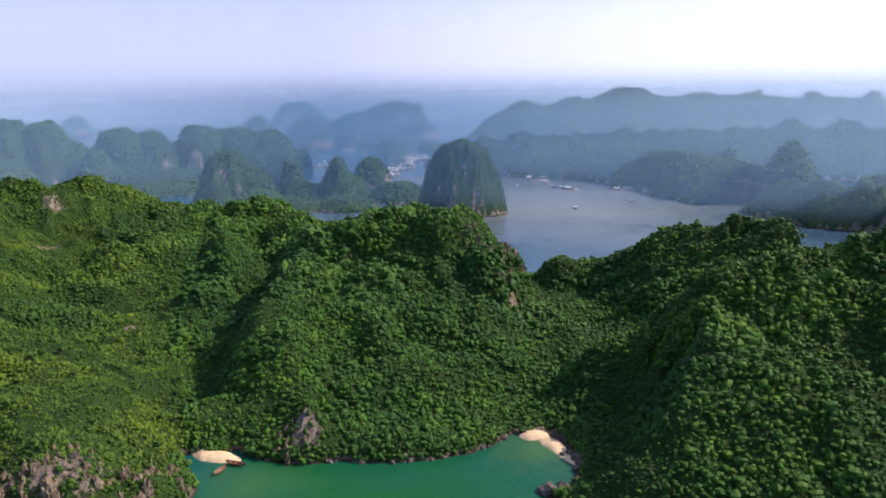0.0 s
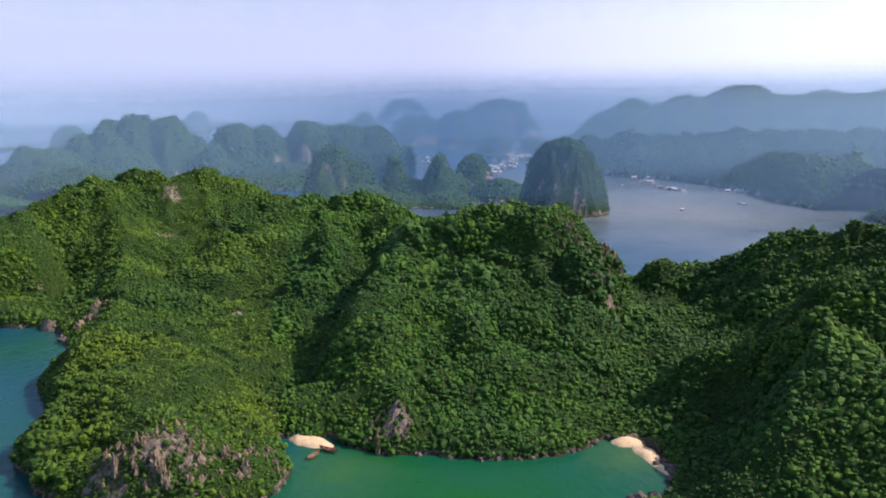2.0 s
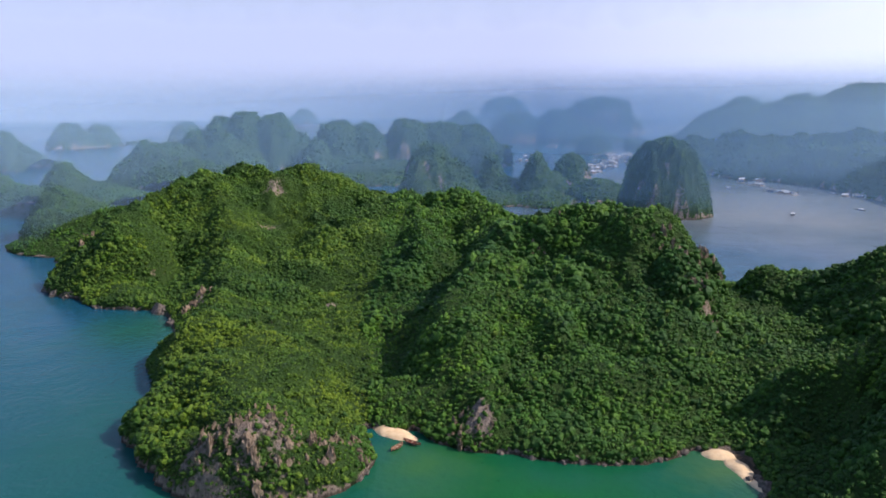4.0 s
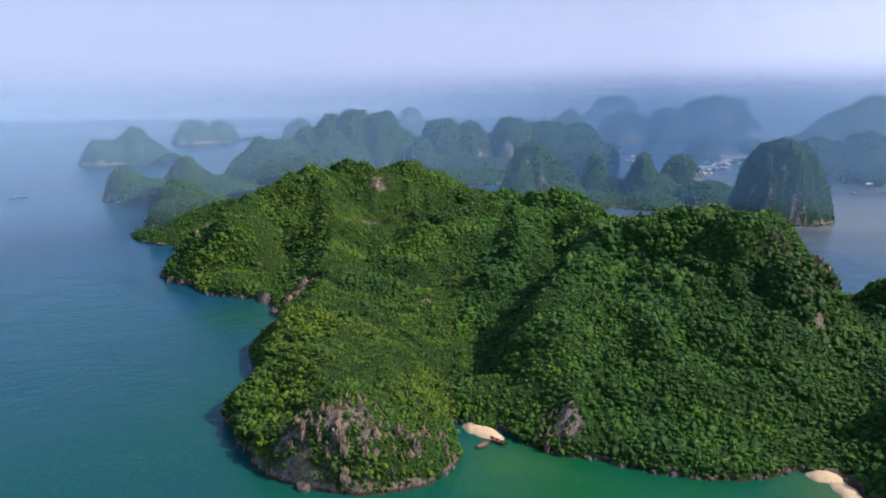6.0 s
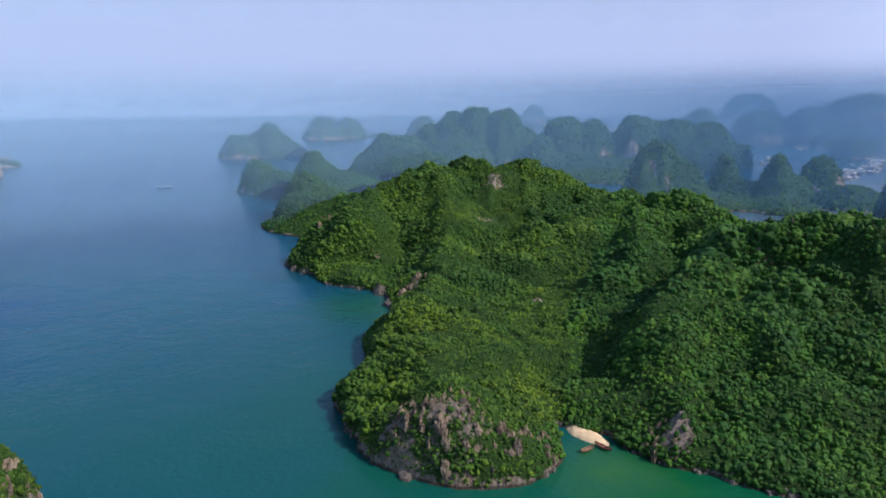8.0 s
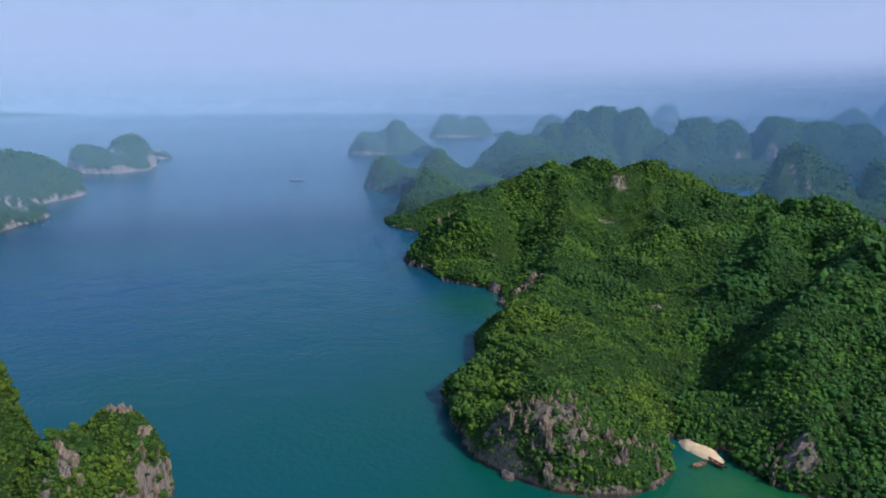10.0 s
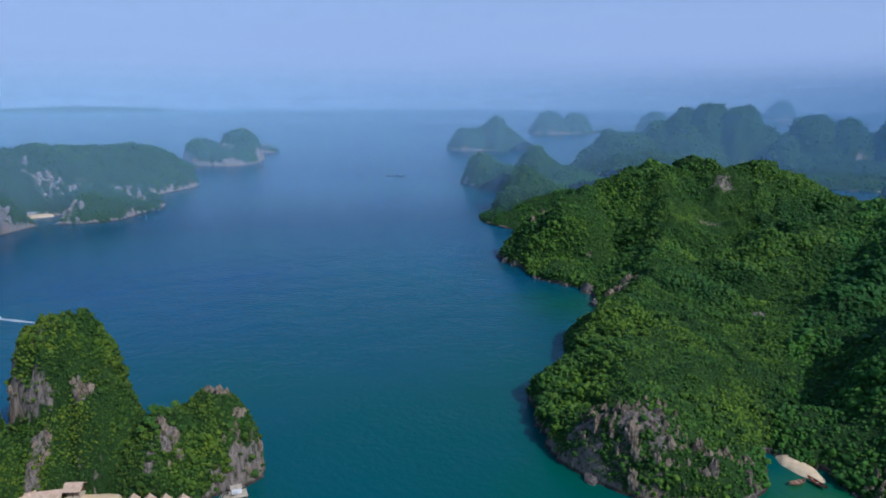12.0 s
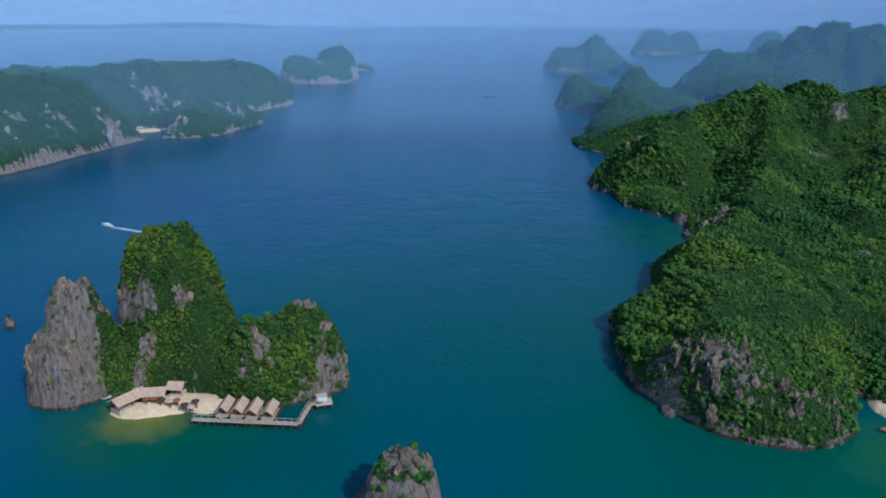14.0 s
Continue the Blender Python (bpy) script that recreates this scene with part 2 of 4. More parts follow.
class Land:
    """A landform made of rounded hills that flow into one another and fall to the sea."""

    def __init__(self, seed, blend=3.0, warp=0.10, rough=0.10, creases=0.0, step=0.0, lumps=0.0):
        self.lumps = lumps  # knolls and gullies a few trees across
        self.step = step  # height of the undercut cliff at the waterline
        self.bays, self.hills, self.ridges, self.bare, self.clear, self.seed, self.blend, self.warp, self.rough, self.creases = [], [], [], [], [], seed, blend, warp, rough, creases

    def hill(self, x, y, z, across, deep, turn, a=2.4, b=0.8):
        self.hills.append((x, y, z, across, deep, radians(turn), a, b))

    def ridge(self, p, q, left, right, a=1.4, b=1.0):
        """A crest from p to q (x, y, z), with its reach down either side."""
        self.ridges.append((p, q, left, right, a, b))

    def height(self, x, y):
        total = np.zeros_like(x)
        scale = np.mean([min(h[3], h[4]) for h in self.hills])
        wx = fbm(x / (0.9 * scale), y / (0.9 * scale), self.seed) + 0.35 * fbm(x / (0.22 * scale), y / (0.22 * scale), self.seed + 5)
        wy = fbm(x / (0.9 * scale), y / (0.9 * scale), self.seed + 11) + 0.35 * fbm(x / (0.22 * scale), y / (0.22 * scale), self.seed + 16)
        gully = 1 - np.abs(fbm(x / (0.45 * scale), y / (0.45 * scale), self.seed + 23)) * 2
        tex = fbm(x / (0.3 * scale), y / (0.3 * scale), self.seed + 31)
        for hx, hy, hz, ru, rv, turn, a, b in self.hills:
            r = min(ru, rv, 70.0)
            dx, dy = x + self.warp * r * wx - hx, y + self.warp * r * wy - hy
            u, v = dx * math.cos(turn) + dy * math.sin(turn), -dx * math.sin(turn) + dy * math.cos(turn)
            rho = np.sqrt((u / ru) ** 2 + (v / rv) ** 2)
            inside = hz * np.maximum(1 - np.minimum(rho, 1) ** a, 0) ** b
            h = np.where(rho < 1, inside, -np.minimum((rho - 1) * r * 1.6, 30))
            total = total + np.exp(np.minimum(h / self.blend, 300))
        for p, q, left, right, a, b in self.ridges:
            dx, dy = x + 3.0 * wx - p[0], y + 3.0 * wy - p[1]
            lx, ly = q[0] - p[0], q[1] - p[1]
            n = math.hypot(lx, ly)
            s = np.clip((dx * lx + dy * ly) / n ** 2, 0, 1)
            ex, ey = dx - s * lx, dy - s * ly
            d = np.hypot(ex, ey)
            side = (lx * ey - ly * ex) / (n * np.maximum(d, 0.01))
            w = right + (left - right) * (0.5 + 0.5 * np.clip(side * 1.5, -1, 1))
            rho = d / w
            top = p[2] + (q[2] - p[2]) * s
            inside = top * np.maximum(1 - np.minimum(rho, 1) ** a, 0) ** b
            h = np.where(rho < 1, inside, -np.minimum((rho - 1) * w * 1.6, 30))
            total = total + np.exp(np.minimum(h / self.blend, 300))
        h = self.blend * np.log(np.maximum(total, 1e-9))
        for cx, cy, r, k in self.bays:
            d = np.hypot(x - cx + 5.0 * wx, y - cy + 5.0 * wy) - r
            h = np.minimum(h, np.where(d > 0, d * k + 0.012 * d * d, d * 0.8))
        lift = np.clip(h / 12, 0, 1)
        if self.creases:
            cut = fbm(x / 62 + 0.5 * wx, y / 62 + 0.5 * wy, self.seed + 53, 3)
            h = h - self.creases * np.clip(h / 25, 0, 1) * (np.exp(-(cut / 0.13) ** 2) - 0.3)
        fine = fbm(x / (0.11 * scale), y / (0.11 * scale), self.seed + 37, 3)
        if self.step:
            tall = self.step * np.clip(0.6 + 1.3 * fbm(x / 26, y / 26, self.seed + 61, 3), 0, 1.6)
            for cx, cy, cr in self.clear:
                tall = tall * np.clip((np.hypot(x - cx, y - cy) - cr) / 12, 0, 1)
            h = np.where(h > 0, h + tall * (1 - np.exp(-np.maximum(h, 0) / 1.2)) * np.exp(-np.maximum(h, 0) / 14), h)
        if self.lumps:
            h = h + lift * self.lumps * (1.6 * vnoise(x / 19 + 0.3 * wx, y / 19 + 0.3 * wy, self.seed + 71) + 0.8 * vnoise(x / 8, y / 8, self.seed + 73))
        return h + lift * self.rough * (np.minimum(h, 60) * (0.7 * tex - 0.6 * np.clip(gully - 0.5, 0, 1)) + 7.0 * fine * np.clip(scale / 60, 0.2, 1.5))

    def slope(self, x, y, e=1.5):
        gx = (self.height(x + e, y) - self.height(x - e, y)) / (2 * e)
        gy = (self.height(x, y + e) - self.height(x, y - e)) / (2 * e)
        return gx, gy

    def bareness(self, x, y, z, steep):
        n = 0.5 * fbm(x / 14, y / 14, self.seed + 41) + 0.5 * fbm(x / 4, y / 4, self.seed + 47)
        v = np.clip((steep - self.cliff) / 1.6, 0, 1) * 0.75 + 0.45 * n
        v = np.maximum(v, np.where(z < 1.0 + 1.2 * n, 1.0, 0.0))
        for bx, by, br, most in self.bare:
            d = np.hypot(x - bx, y - by) / br
            v = np.maximum(v, np.clip(1.4 - d, 0, 1) * most + 0.5 * n)
        return v

    def bounds(self):
        ext = [(h[0], h[1], max(h[3], h[4]) * 1.12 + 6) for h in self.hills]
        return min(e[0] - e[2] for e in ext), max(e[0] + e[2] for e in ext), min(e[1] - e[2] for e in ext), max(e[1] + e[2] for e in ext)

    def build(self, name, label, res, cliff=1.0, mat=None):
        self.cliff = cliff
        x0, x1, y0, y1 = self.bounds()
        xs, ys = np.arange(x0, x1, res), np.arange(y0, y1, res)
        gx, gy = np.meshgrid(xs, ys)
        x, y = gx.ravel(), gy.ravel()
        z = self.height(x, y)
        sx, sy = self.slope(x, y, max(1.0, res * 0.7))
        bare = self.bareness(x, y, z, np.hypot(sx, sy))
        n = len(xs)
        i = (np.arange(len(ys) - 1)[:, None] * n + np.arange(n - 1)[None, :]).ravel()
        quads = np.stack([i, i + 1, i + 1 + n, i + n], 1)
        quads = quads[z[quads].max(1) > -1.5]
        used = np.unique(quads)
        back = np.zeros(len(x), dtype=np.int64)
        back[used] = np.arange(len(used))
        jag = np.clip(bare[used] - 0.3, 0, 1) * np.clip(z[used] / 4, 0, 1)
        px = x[used] + jag * 0.9 * res * lattice(used, used * 0 + 3, self.seed)
        py = y[used] + jag * 0.9 * res * lattice(used, used * 0 + 7, self.seed)
        me = mesh_of(name, np.stack([px, py, z[used]], 1), back[quads], mat or ROCK)
        at = me.attributes.new("bare", "FLOAT", "POINT")
        at.data.foreach_set("value", np.clip(bare[used], 0, 1).astype(np.float32))
        return tagged(new(name, me), label, "island", kind="structure")

    def wood(self, label, gap, crown, size, keep=None, mat=None, name="forest", sparse=0.08, vary=0.25):
        """Tree crowns close together over all soil that is not bare."""
        x0, x1, y0, y1 = self.bounds()
        rng = np.random.RandomState(self.seed + 100)
        cell = gap * 0.62
        gx, gy = np.meshgrid(np.arange(x0, x1, cell), np.arange(y0, y1, cell))
        x = gx.ravel() + rng.uniform(-0.5, 0.5, gx.size) * cell
        y = gy.ravel() + rng.uniform(-0.5, 0.5, gx.size) * cell
        z = self.height(x, y)
        ok = z > 0.9
        if keep is not None:
            ok &= keep(x, y)
        x, y, z = x[ok], y[ok], z[ok]
        sx, sy = self.slope(x, y)
        steep = np.hypot(sx, sy)
        ok = (rng.uniform(0, 1, len(x)) < 0.384 * np.sqrt(1 + steep ** 2)) & ((self.bareness(x, y, z, steep) < 0.5) | (rng.uniform(0, 1, len(x)) < sparse))
        for cx, cy, cr in self.clear:
            ok &= np.hypot(x - cx, y - cy) > cr
        x, y, z, sx, sy = x[ok], y[ok], z[ok], sx[ok], sy[ok]
        if not len(x):
            return None
        v, f = crowns(x, y, z, sx, sy, size, crown, rng, vary)
        return tagged(new(name, mesh_of(name, v, f, mat or LEAF)), label, "forest", kind="stuff")


def ball(level):
    bm = bmesh.new()
    bmesh.ops.create_icosphere(bm, subdivisions=level, radius=1.0)
    bm.verts.ensure_lookup_table()
    v = np.array([w.co[:] for w in bm.verts])
    f = np.array([[w.index for w in p.verts] for p in bm.faces])
    bm.free()
    return v, f


BALLS = {1: ball(1), 2: ball(2)}


def crowns(x, y, z, sx, sy, size, level, rng, vary=0.3):
    """Uneven leafy crowns: lumps of jagged facets of many sizes, each leaning a little out of its slope."""
    bv, bf = BALLS[level]
    n, k = len(x), len(bv)
    r = size * np.exp(rng.normal(0, vary, n)) * (0.8 + 0.45 * (fbm(x / 25, y / 25, 77, 2)))
    r = np.clip(r, 0.45 * size, 2.5 * size)
    jag = rng.uniform(0.55, 1.25, (n, k))
    turn = rng.uniform(0, 2 * math.pi, n)
    c, s = np.cos(turn)[:, None], np.sin(turn)[:, None]
    px, py, pz = bv[None, :, 0] * jag, bv[None, :, 1] * jag, bv[None, :, 2] * jag
    flat = rng.uniform(0.75, 1.15, n)[:, None]
    lean = np.clip(1 / np.sqrt(1 + sx ** 2 + sy ** 2), 0.3, 1)
    vx = (px * c - py * s) * r[:, None] + (x - sx * lean * 0.35 * r)[:, None]
    vy = (px * s + py * c) * r[:, None] + (y - sy * lean * 0.35 * r)[:, None]
    vz = pz * r[:, None] * flat + (z + 0.3 * r * lean)[:, None]
    v = np.stack([vx, vy, vz], 2).reshape(-1, 3)
    f = (bf[None, :, :] + (np.arange(n) * k)[:, None, None]).reshape(-1, 3)
    return v, f


# ---- sea, horizon and air ----
def disc(name, radius, z, mat, rings=(0, 150, 300, 600, 1200, 2400), n=96):
    v, f = [(0, 0, z)], []
    rr = [r for r in rings if r] + [radius]
    for r in rr:
        v += [(r * math.cos(2 * math.pi * k / n), r * math.sin(2 * math.pi * k / n), z) for k in range(n)]
    bm = bmesh.new()
    vs = [bm.verts.new(p) for p in v]
    for k in range(n):
        bm.faces.new((vs[0], vs[1 + k], vs[1 + (k + 1) % n]))
    for q in range(len(rr) - 1):
        a, b = 1 + q * n, 1 + (q + 1) * n
        for k in range(n):
            bm.faces.new((vs[a + k], vs[b + k], vs[b + (k + 1) % n], vs[a + (k + 1) % n]))
    me = bpy.data.meshes.new(name)
    bm.to_mesh(me)
    bm.free()
    me.materials.append(mat)
    return new(name, me)


tagged(disc("water", 4900, 0.0, SEA), "calm blue-green sea, greener in the shallow coves, sky reflection painted grey in the bay", "sea", kind="structure")


def ring(name, radius, z0, z1, mat, n=128, cx=0, cy=0):
    v = [(cx + radius * math.cos(2 * math.pi * k / n), cy + radius * math.sin(2 * math.pi * k / n), z) for z in (z0, z1) for k in range(n)]
    f = [(k, (k + 1) % n, n + (k + 1) % n, n + k) for k in range(n)]
    return new(name, mesh_of(name, v, f, mat, True))


# added see-through rings; tint and opacity by distance stand in for haze
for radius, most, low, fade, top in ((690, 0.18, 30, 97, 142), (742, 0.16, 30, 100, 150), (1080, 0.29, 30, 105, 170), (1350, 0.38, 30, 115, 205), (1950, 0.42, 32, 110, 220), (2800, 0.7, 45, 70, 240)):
    tagged(ring("haze", radius, 0.5, top, haze_material("haze_sheet", most, (0, low), (fade, top), tint=(0.46, 0.74, 1.0) if radius < 1000 else (0.5, 0.78, 1.0) if radius < 1200 else (0.6, 0.82, 1.0), reach=radius, thin=0.85 if radius < 900 else 0.45), cx=90 if radius < 700 else 0, cy=60 if radius < 700 else 0),
           "see-through ring sheet tinted as pale blue sea haze over the bay", "haze", kind="stuff")
# added backdrop ring; its own glow imitates bright haze and low sky
tagged(ring("backdrop", 4880, -1, 1500, haze_material("glowing_far_haze", 1.3, (-20, -10), (150, 1480), 0.4, (0.5, 0.64, 0.86))),
       "glowing backdrop ring imitating pale blue haze along the far horizon", "haze", kind="structure")

# ---- land ----
main = Land(3, blend=2.4, warp=0.06, rough=0.10, creases=6.5, step=4.5, lumps=2.4)
# the knoll above the green cove: an even slope, a steeper cap, a cliff on its flank
main.hill(-20, 372, 44, 92, 142, 0, 1.35, 1.0)
main.hill(-28, 396, 61, 48, 30, 2, 3.2, 0.5)
main.hill(4, 384, 62, 34, 32, -10, 2.8, 0.55)
main.hill(24, 362, 49, 22, 32, -8, 2.6, 0.6)
main.hill(-48, 256, 15, 26, 26, 0, 2.4, 0.8)
main.hill(-68, 398, 49, 24, 40, 7, 2.2, 0.8)
main.ridge((-68, 376, 47), (-76, 320, 36), 50, 24, 1.5, 0.9)
main.ridge((-76, 320, 36), (-74, 282, 26), 46, 20, 1.5, 0.85)
main.ridge((-74, 282, 26), (-66, 258, 13), 40, 18, 1.6, 0.85)
# the hill beyond the cove's other corner: a near ridge, a hollow and a far ridge
main.ridge((76, 272, 30), (101, 273, 53), 30, 40, 1.2, 1.0)
main.ridge((101, 273, 53), (132, 271, 66), 50, 70, 1.1, 1.0)
main.ridge((132, 271, 66), (215, 258, 80), 60, 120, 1.2, 1.0)
main.ridge((92, 424, 20), (118, 404, 33), 60, 40, 1.4, 0.9)
main.ridge((118, 404, 33), (140, 386, 50), 70, 52, 1.5, 0.85)
main.ridge((140, 386, 50), (172, 357, 59), 90, 58, 1.5, 0.85)
main.ridge((172, 357, 59), (250, 330, 64), 90, 60, 1.4, 0.9)
main.ridge((108, 352, 30), (150, 345, 46), 30, 30, 1.4, 1.0)
main.hill(75, 436, 25, 19, 30, -11, 2, 0.9)
main.hill(64, 340, 12, 62, 78, 0, 3, 0.5)
main.hill(104, 230, 18, 44, 24, 25, 1.6, 0.9)
# the headland
main.ridge((-114, 204, 20), (-142, 228, 22), 28, 36, 1.7, 0.8)
main.ridge((-142, 228, 22), (-188, 284, 20), 27, 50, 1.6, 0.8)
main.hill(-114, 194, 17, 32, 18, 12, 3.2, 0.5)
main.hill(-158, 216, 11, 19, 15, 40, 2.4, 0.7)
main.hill(-145, 203, 14, 17, 15, 30, 2.4, 0.7)
main.hill(-84, 253, 6, 19, 18, 0, 2.4, 0.8)
main.hill(-126, 268, 6, 38, 46, 20, 2.4, 0.8)
# the spine above the sea cliffs, and the ridge to the second headland, with a gully between
main.ridge((-188, 284, 15), (-217, 341, 17), 22, 46, 1.2, 0.9)
main.ridge((-217, 341, 17), (-244, 389, 25), 30, 55, 1.05, 0.95)
main.ridge((-244, 389, 25), (-272, 441, 33), 42, 62, 1.0, 1.0)
main.ridge((-272, 441, 33), (-305, 480, 52), 50, 75, 1.0, 1.0)
main.ridge((-305, 480, 52), (-331, 500, 68), 70, 90, 1.0, 1.0)
main.ridge((-331, 500, 68), (-316, 526, 63), 80, 90, 1.1, 1.0)
main.ridge((-331, 500, 67), (-352, 466, 52), 40, 70, 1.1, 1.0)
main.ridge((-352, 466, 52), (-348, 436, 43), 38, 50, 1.2, 1.0)
main.ridge((-348, 436, 43), (-332, 402, 40), 36, 46, 1.6, 0.8)
main.ridge((-345, 490, 57), (-385, 500, 36), 50, 50, 1.1, 1.0)
main.ridge((-385, 500, 38), (-425, 500, 27), 60, 46, 1.3, 1.0)
main.hill(-324, 396, 40, 29, 28, 25, 2.8, 0.6)
main.hill(-330, 379, 22, 20, 18, 0, 2.8, 0.55)
main.hill(-336, 373, 7, 18, 14, 10, 2.4, 0.7)
main.hill(-300, 366, 8, 36, 22, -12, 2.4, 0.7)
# the ground behind, rising to the rounded ridge
main.hill(-185, 530, 40, 165, 210, 0, 1.0, 1.0)
main.ridge((-316, 526, 62), (-285, 540, 58), 80, 90, 1.2, 1.0)
main.ridge((-285, 540, 63), (-276, 580, 62), 70, 70, 1.6, 0.9)
main.ridge((-276, 580, 62), (-223, 599, 41), 80, 80, 1.2, 1.0)
main.ridge((-223, 599, 42), (-138, 560, 44), 80, 80, 1.2, 1.0)
main.ridge((-138, 560, 46), (-105, 520, 39), 60, 60, 1.3, 1.0)
main.ridge((-280, 560, 60), (-240, 500, 40), 45, 50, 1.0, 1.0)
main.ridge((-240, 500, 40), (-192, 430, 26), 40, 44, 1.0, 1.0)
main.ridge((-169, 533, 40), (-132, 440, 34), 44, 46, 1.0, 1.0)
main.ridge((-132, 440, 34), (-128, 385, 20), 34, 36, 1.1, 1.0)
main.ridge((-105, 520, 38), (-84, 458, 40), 36, 44, 1.1, 1.0)
main.ridge((-84, 458, 40), (-70, 420, 42), 34, 40, 1.2, 1.0)
main.hill(-130, 430, 10, 110, 150, 0, 3, 0.6)
main.hill(20, 400, 8, 130, 90, 0, 3, 0.6)
main.bare += [(-106, 186, 13, 0.5), (-124, 178, 12, 0.42), (-48, 236, 7, 0.9), (34, 338, 12, 0.6), (-230, 338, 8, 0.4), (-158, 352, 7, 0.7), (-262, 470, 14, 0.5), (-280, 520, 12, 0.5)]
main.clear += [(-80, 230, 6), (36, 246, 5), (42, 232, 3)]
main.bays += [(-268, 290, 43, 3.0), (-394, 404, 30, 3.2), (-72, 223, 10, 0.35), (28, 223, 16, 0.3), (33, 238, 8, 0.16)]
main.build("main_island", "large wooded limestone island with steep green hills and a rocky headland", 2.2, 3.6)
main.wood("dense green forest covering a limestone island", 1.4, 1, 0.92, keep=lambda x, y: (np.hypot(x, y) < 330) & ~shrubby(x, y), mat=LEAF, vary=0.38, sparse=0.35)
main.wood("dense green forest covering a limestone island", 1.25, 1, 0.82, keep=lambda x, y: (np.hypot(x, y) < 400) & shrubby(x, y) & ~open_scrub(x, y), mat=LEAF_SHRUB, vary=0.38, sparse=0.35)
main.wood("dense green forest covering a limestone island", 1.85, 1, 1.22, keep=lambda x, y: (np.hypot(x, y) >= 330) & (np.hypot(x, y) < 500) & ~shrubby(x, y), mat=LEAF, vary=0.38, sparse=0.35)
main.wood("dense green forest covering a limestone island", 2.1, 1, 1.3, keep=lambda x, y: (np.hypot(x, y) >= 500) & ~shrubby(x, y), mat=LEAF, vary=0.38, sparse=0.35)
main.wood("dense green forest covering a limestone island", 1.6, 1, 1.0, keep=lambda x, y: (np.hypot(x, y) >= 400) & shrubby(x, y) & ~open_scrub(x, y), mat=LEAF_SHRUB, vary=0.38, sparse=0.35)
main.wood("low pale green scrub on the open slopes", 1.2, 1, 0.72, keep=lambda x, y: shrubby(x, y) & open_scrub(x, y), mat=LEAF_PALE, vary=0.3, sparse=0.35)

islet = Land(8, blend=1.0, warp=0.1, rough=0.14, lumps=0.5)
islet.hill(-230, 51, 49, 18, 16, 80, 3.6, 0.48)
islet.hill(-229, 51, 40, 20, 19, 80, 2.2, 0.65)
islet.hill(-225, 49, 24, 22, 19, 81, 2.2, 0.7)
islet.hill(-227, 20, 37, 9, 8, 88, 4, 0.42)
islet.hill(-227, 24, 28, 9, 9, 88, 3, 0.5)
islet.hill(-226, 17, 25, 14, 12, 88, 2.6, 0.6)
islet.hill(-214, 57, 33, 13, 14, 75, 2.2, 0.7)
islet.hill(-228, 29, 15, 10, 14, 86, 2.4, 0.7)
islet.hill(-194, 84, 27, 14, 14, 71, 2.6, 0.6)
islet.hill(-198, 74, 23, 20, 16, 73, 2.2, 0.7)
islet.hill(-206, 67, 15, 18, 15, 75, 2.2, 0.8)
islet.hill(-215, 52, 7, 23, 13, 80, 2.4, 0.7)
islet.bare += [(-227, 13, 15, 1.0), (-220, 20, 8, 0.8), (-234, 35, 4.5, 0.8), (-213, 51, 4, 0.75), (-190.6, 68.3, 4, 0.7), (-216, 39.5, 4, 0.65), (-213, 35, 3.5, 0.7), (-182, 93, 4, 0.65), (-180, 86, 4, 0.7), (-195, 86, 5, 0.8), (-190.5, 62.4, 3, 0.6), (-226, 44, 3.5, 0.6)]
islet.build("islet", "small steep limestone islet with green slopes and bare grey cliffs", 0.9, 4.6)
islet.wood("dense green forest covering a limestone island", 0.85, 1, 0.6, mat=LEAF_ISLET, vary=0.36, sparse=0.12)

stack = Land(9, blend=1.0, warp=0.2, rough=0.2)
stack.hill(-118, 80, 15, 10, 9, 62, 4, 0.5)
stack.bare += [(-120, 82, 8, 0.8)]
stack.build("rock_stack", "low bare rock stack standing in the water", 0.7, 0.4)
stack.wood("dense green forest covering a limestone island", 2.2, 1, 0.9, sparse=0.12)

chain = Land(12, warp=0.16, rough=0.2, creases=3.0)
chain.hill(-497, 524, 44, 23, 36, 45, 3.0, 0.55)
chain.hill(-480, 502, 32, 26, 26, 45, 2.8, 0.55)
chain.hill(-452, 494, 24, 34, 24, 10, 2.4, 0.6)
chain.ridge((-500, 525, 43), (-456, 516, 28), 40, 32, 1.7, 0.8)
chain.ridge((-456, 516, 28), (-396, 500, 29), 60, 48, 1.7, 0.8)
chain.ridge((-484, 530, 34), (-560, 612, 24), 24, 50, 1.5, 0.9)
chain.ridge((-458, 509, 21), (-520, 640, 18), 60, 60, 1.6, 0.9)
chain.build("island", "green headland with low dark sea cliffs along the chain", 3, 4.5)
chain.wood("dense green forest covering a limestone island", 3.0, 1, 1.15, sparse=0.12)

chain_b = Land(36, warp=0.16, rough=0.2, creases=3.0)
chain_b.hill(-706, 652, 36, 24, 34, 47, 3.4, 0.5)
chain_b.hill(-686, 733, 47, 30, 46, 44, 1.9, 0.8)
chain_b.ridge((-704, 655, 33), (-640, 640, 25), 40, 32, 1.8, 0.8)
chain_b.ridge((-686, 733, 43), (-640, 748, 14), 40, 40, 1.5, 0.9)
chain_b.ridge((-640, 640, 25), (-570, 585, 22), 60, 40, 1.8, 0.8)
chain_b.ridge((-640, 748, 16), (-540, 660, 16), 60, 60, 1.6, 0.9)
chain_b.hill(-630, 690, 10, 70, 70, 44, 2.4, 0.7)
chain_b.build("island", "small wooded cone and a cliffed headland along the chain", 4, 3.5)
chain_b.wood("dense green forest covering a limestone island", 4.0, 1, 1.4, sparse=0.12)

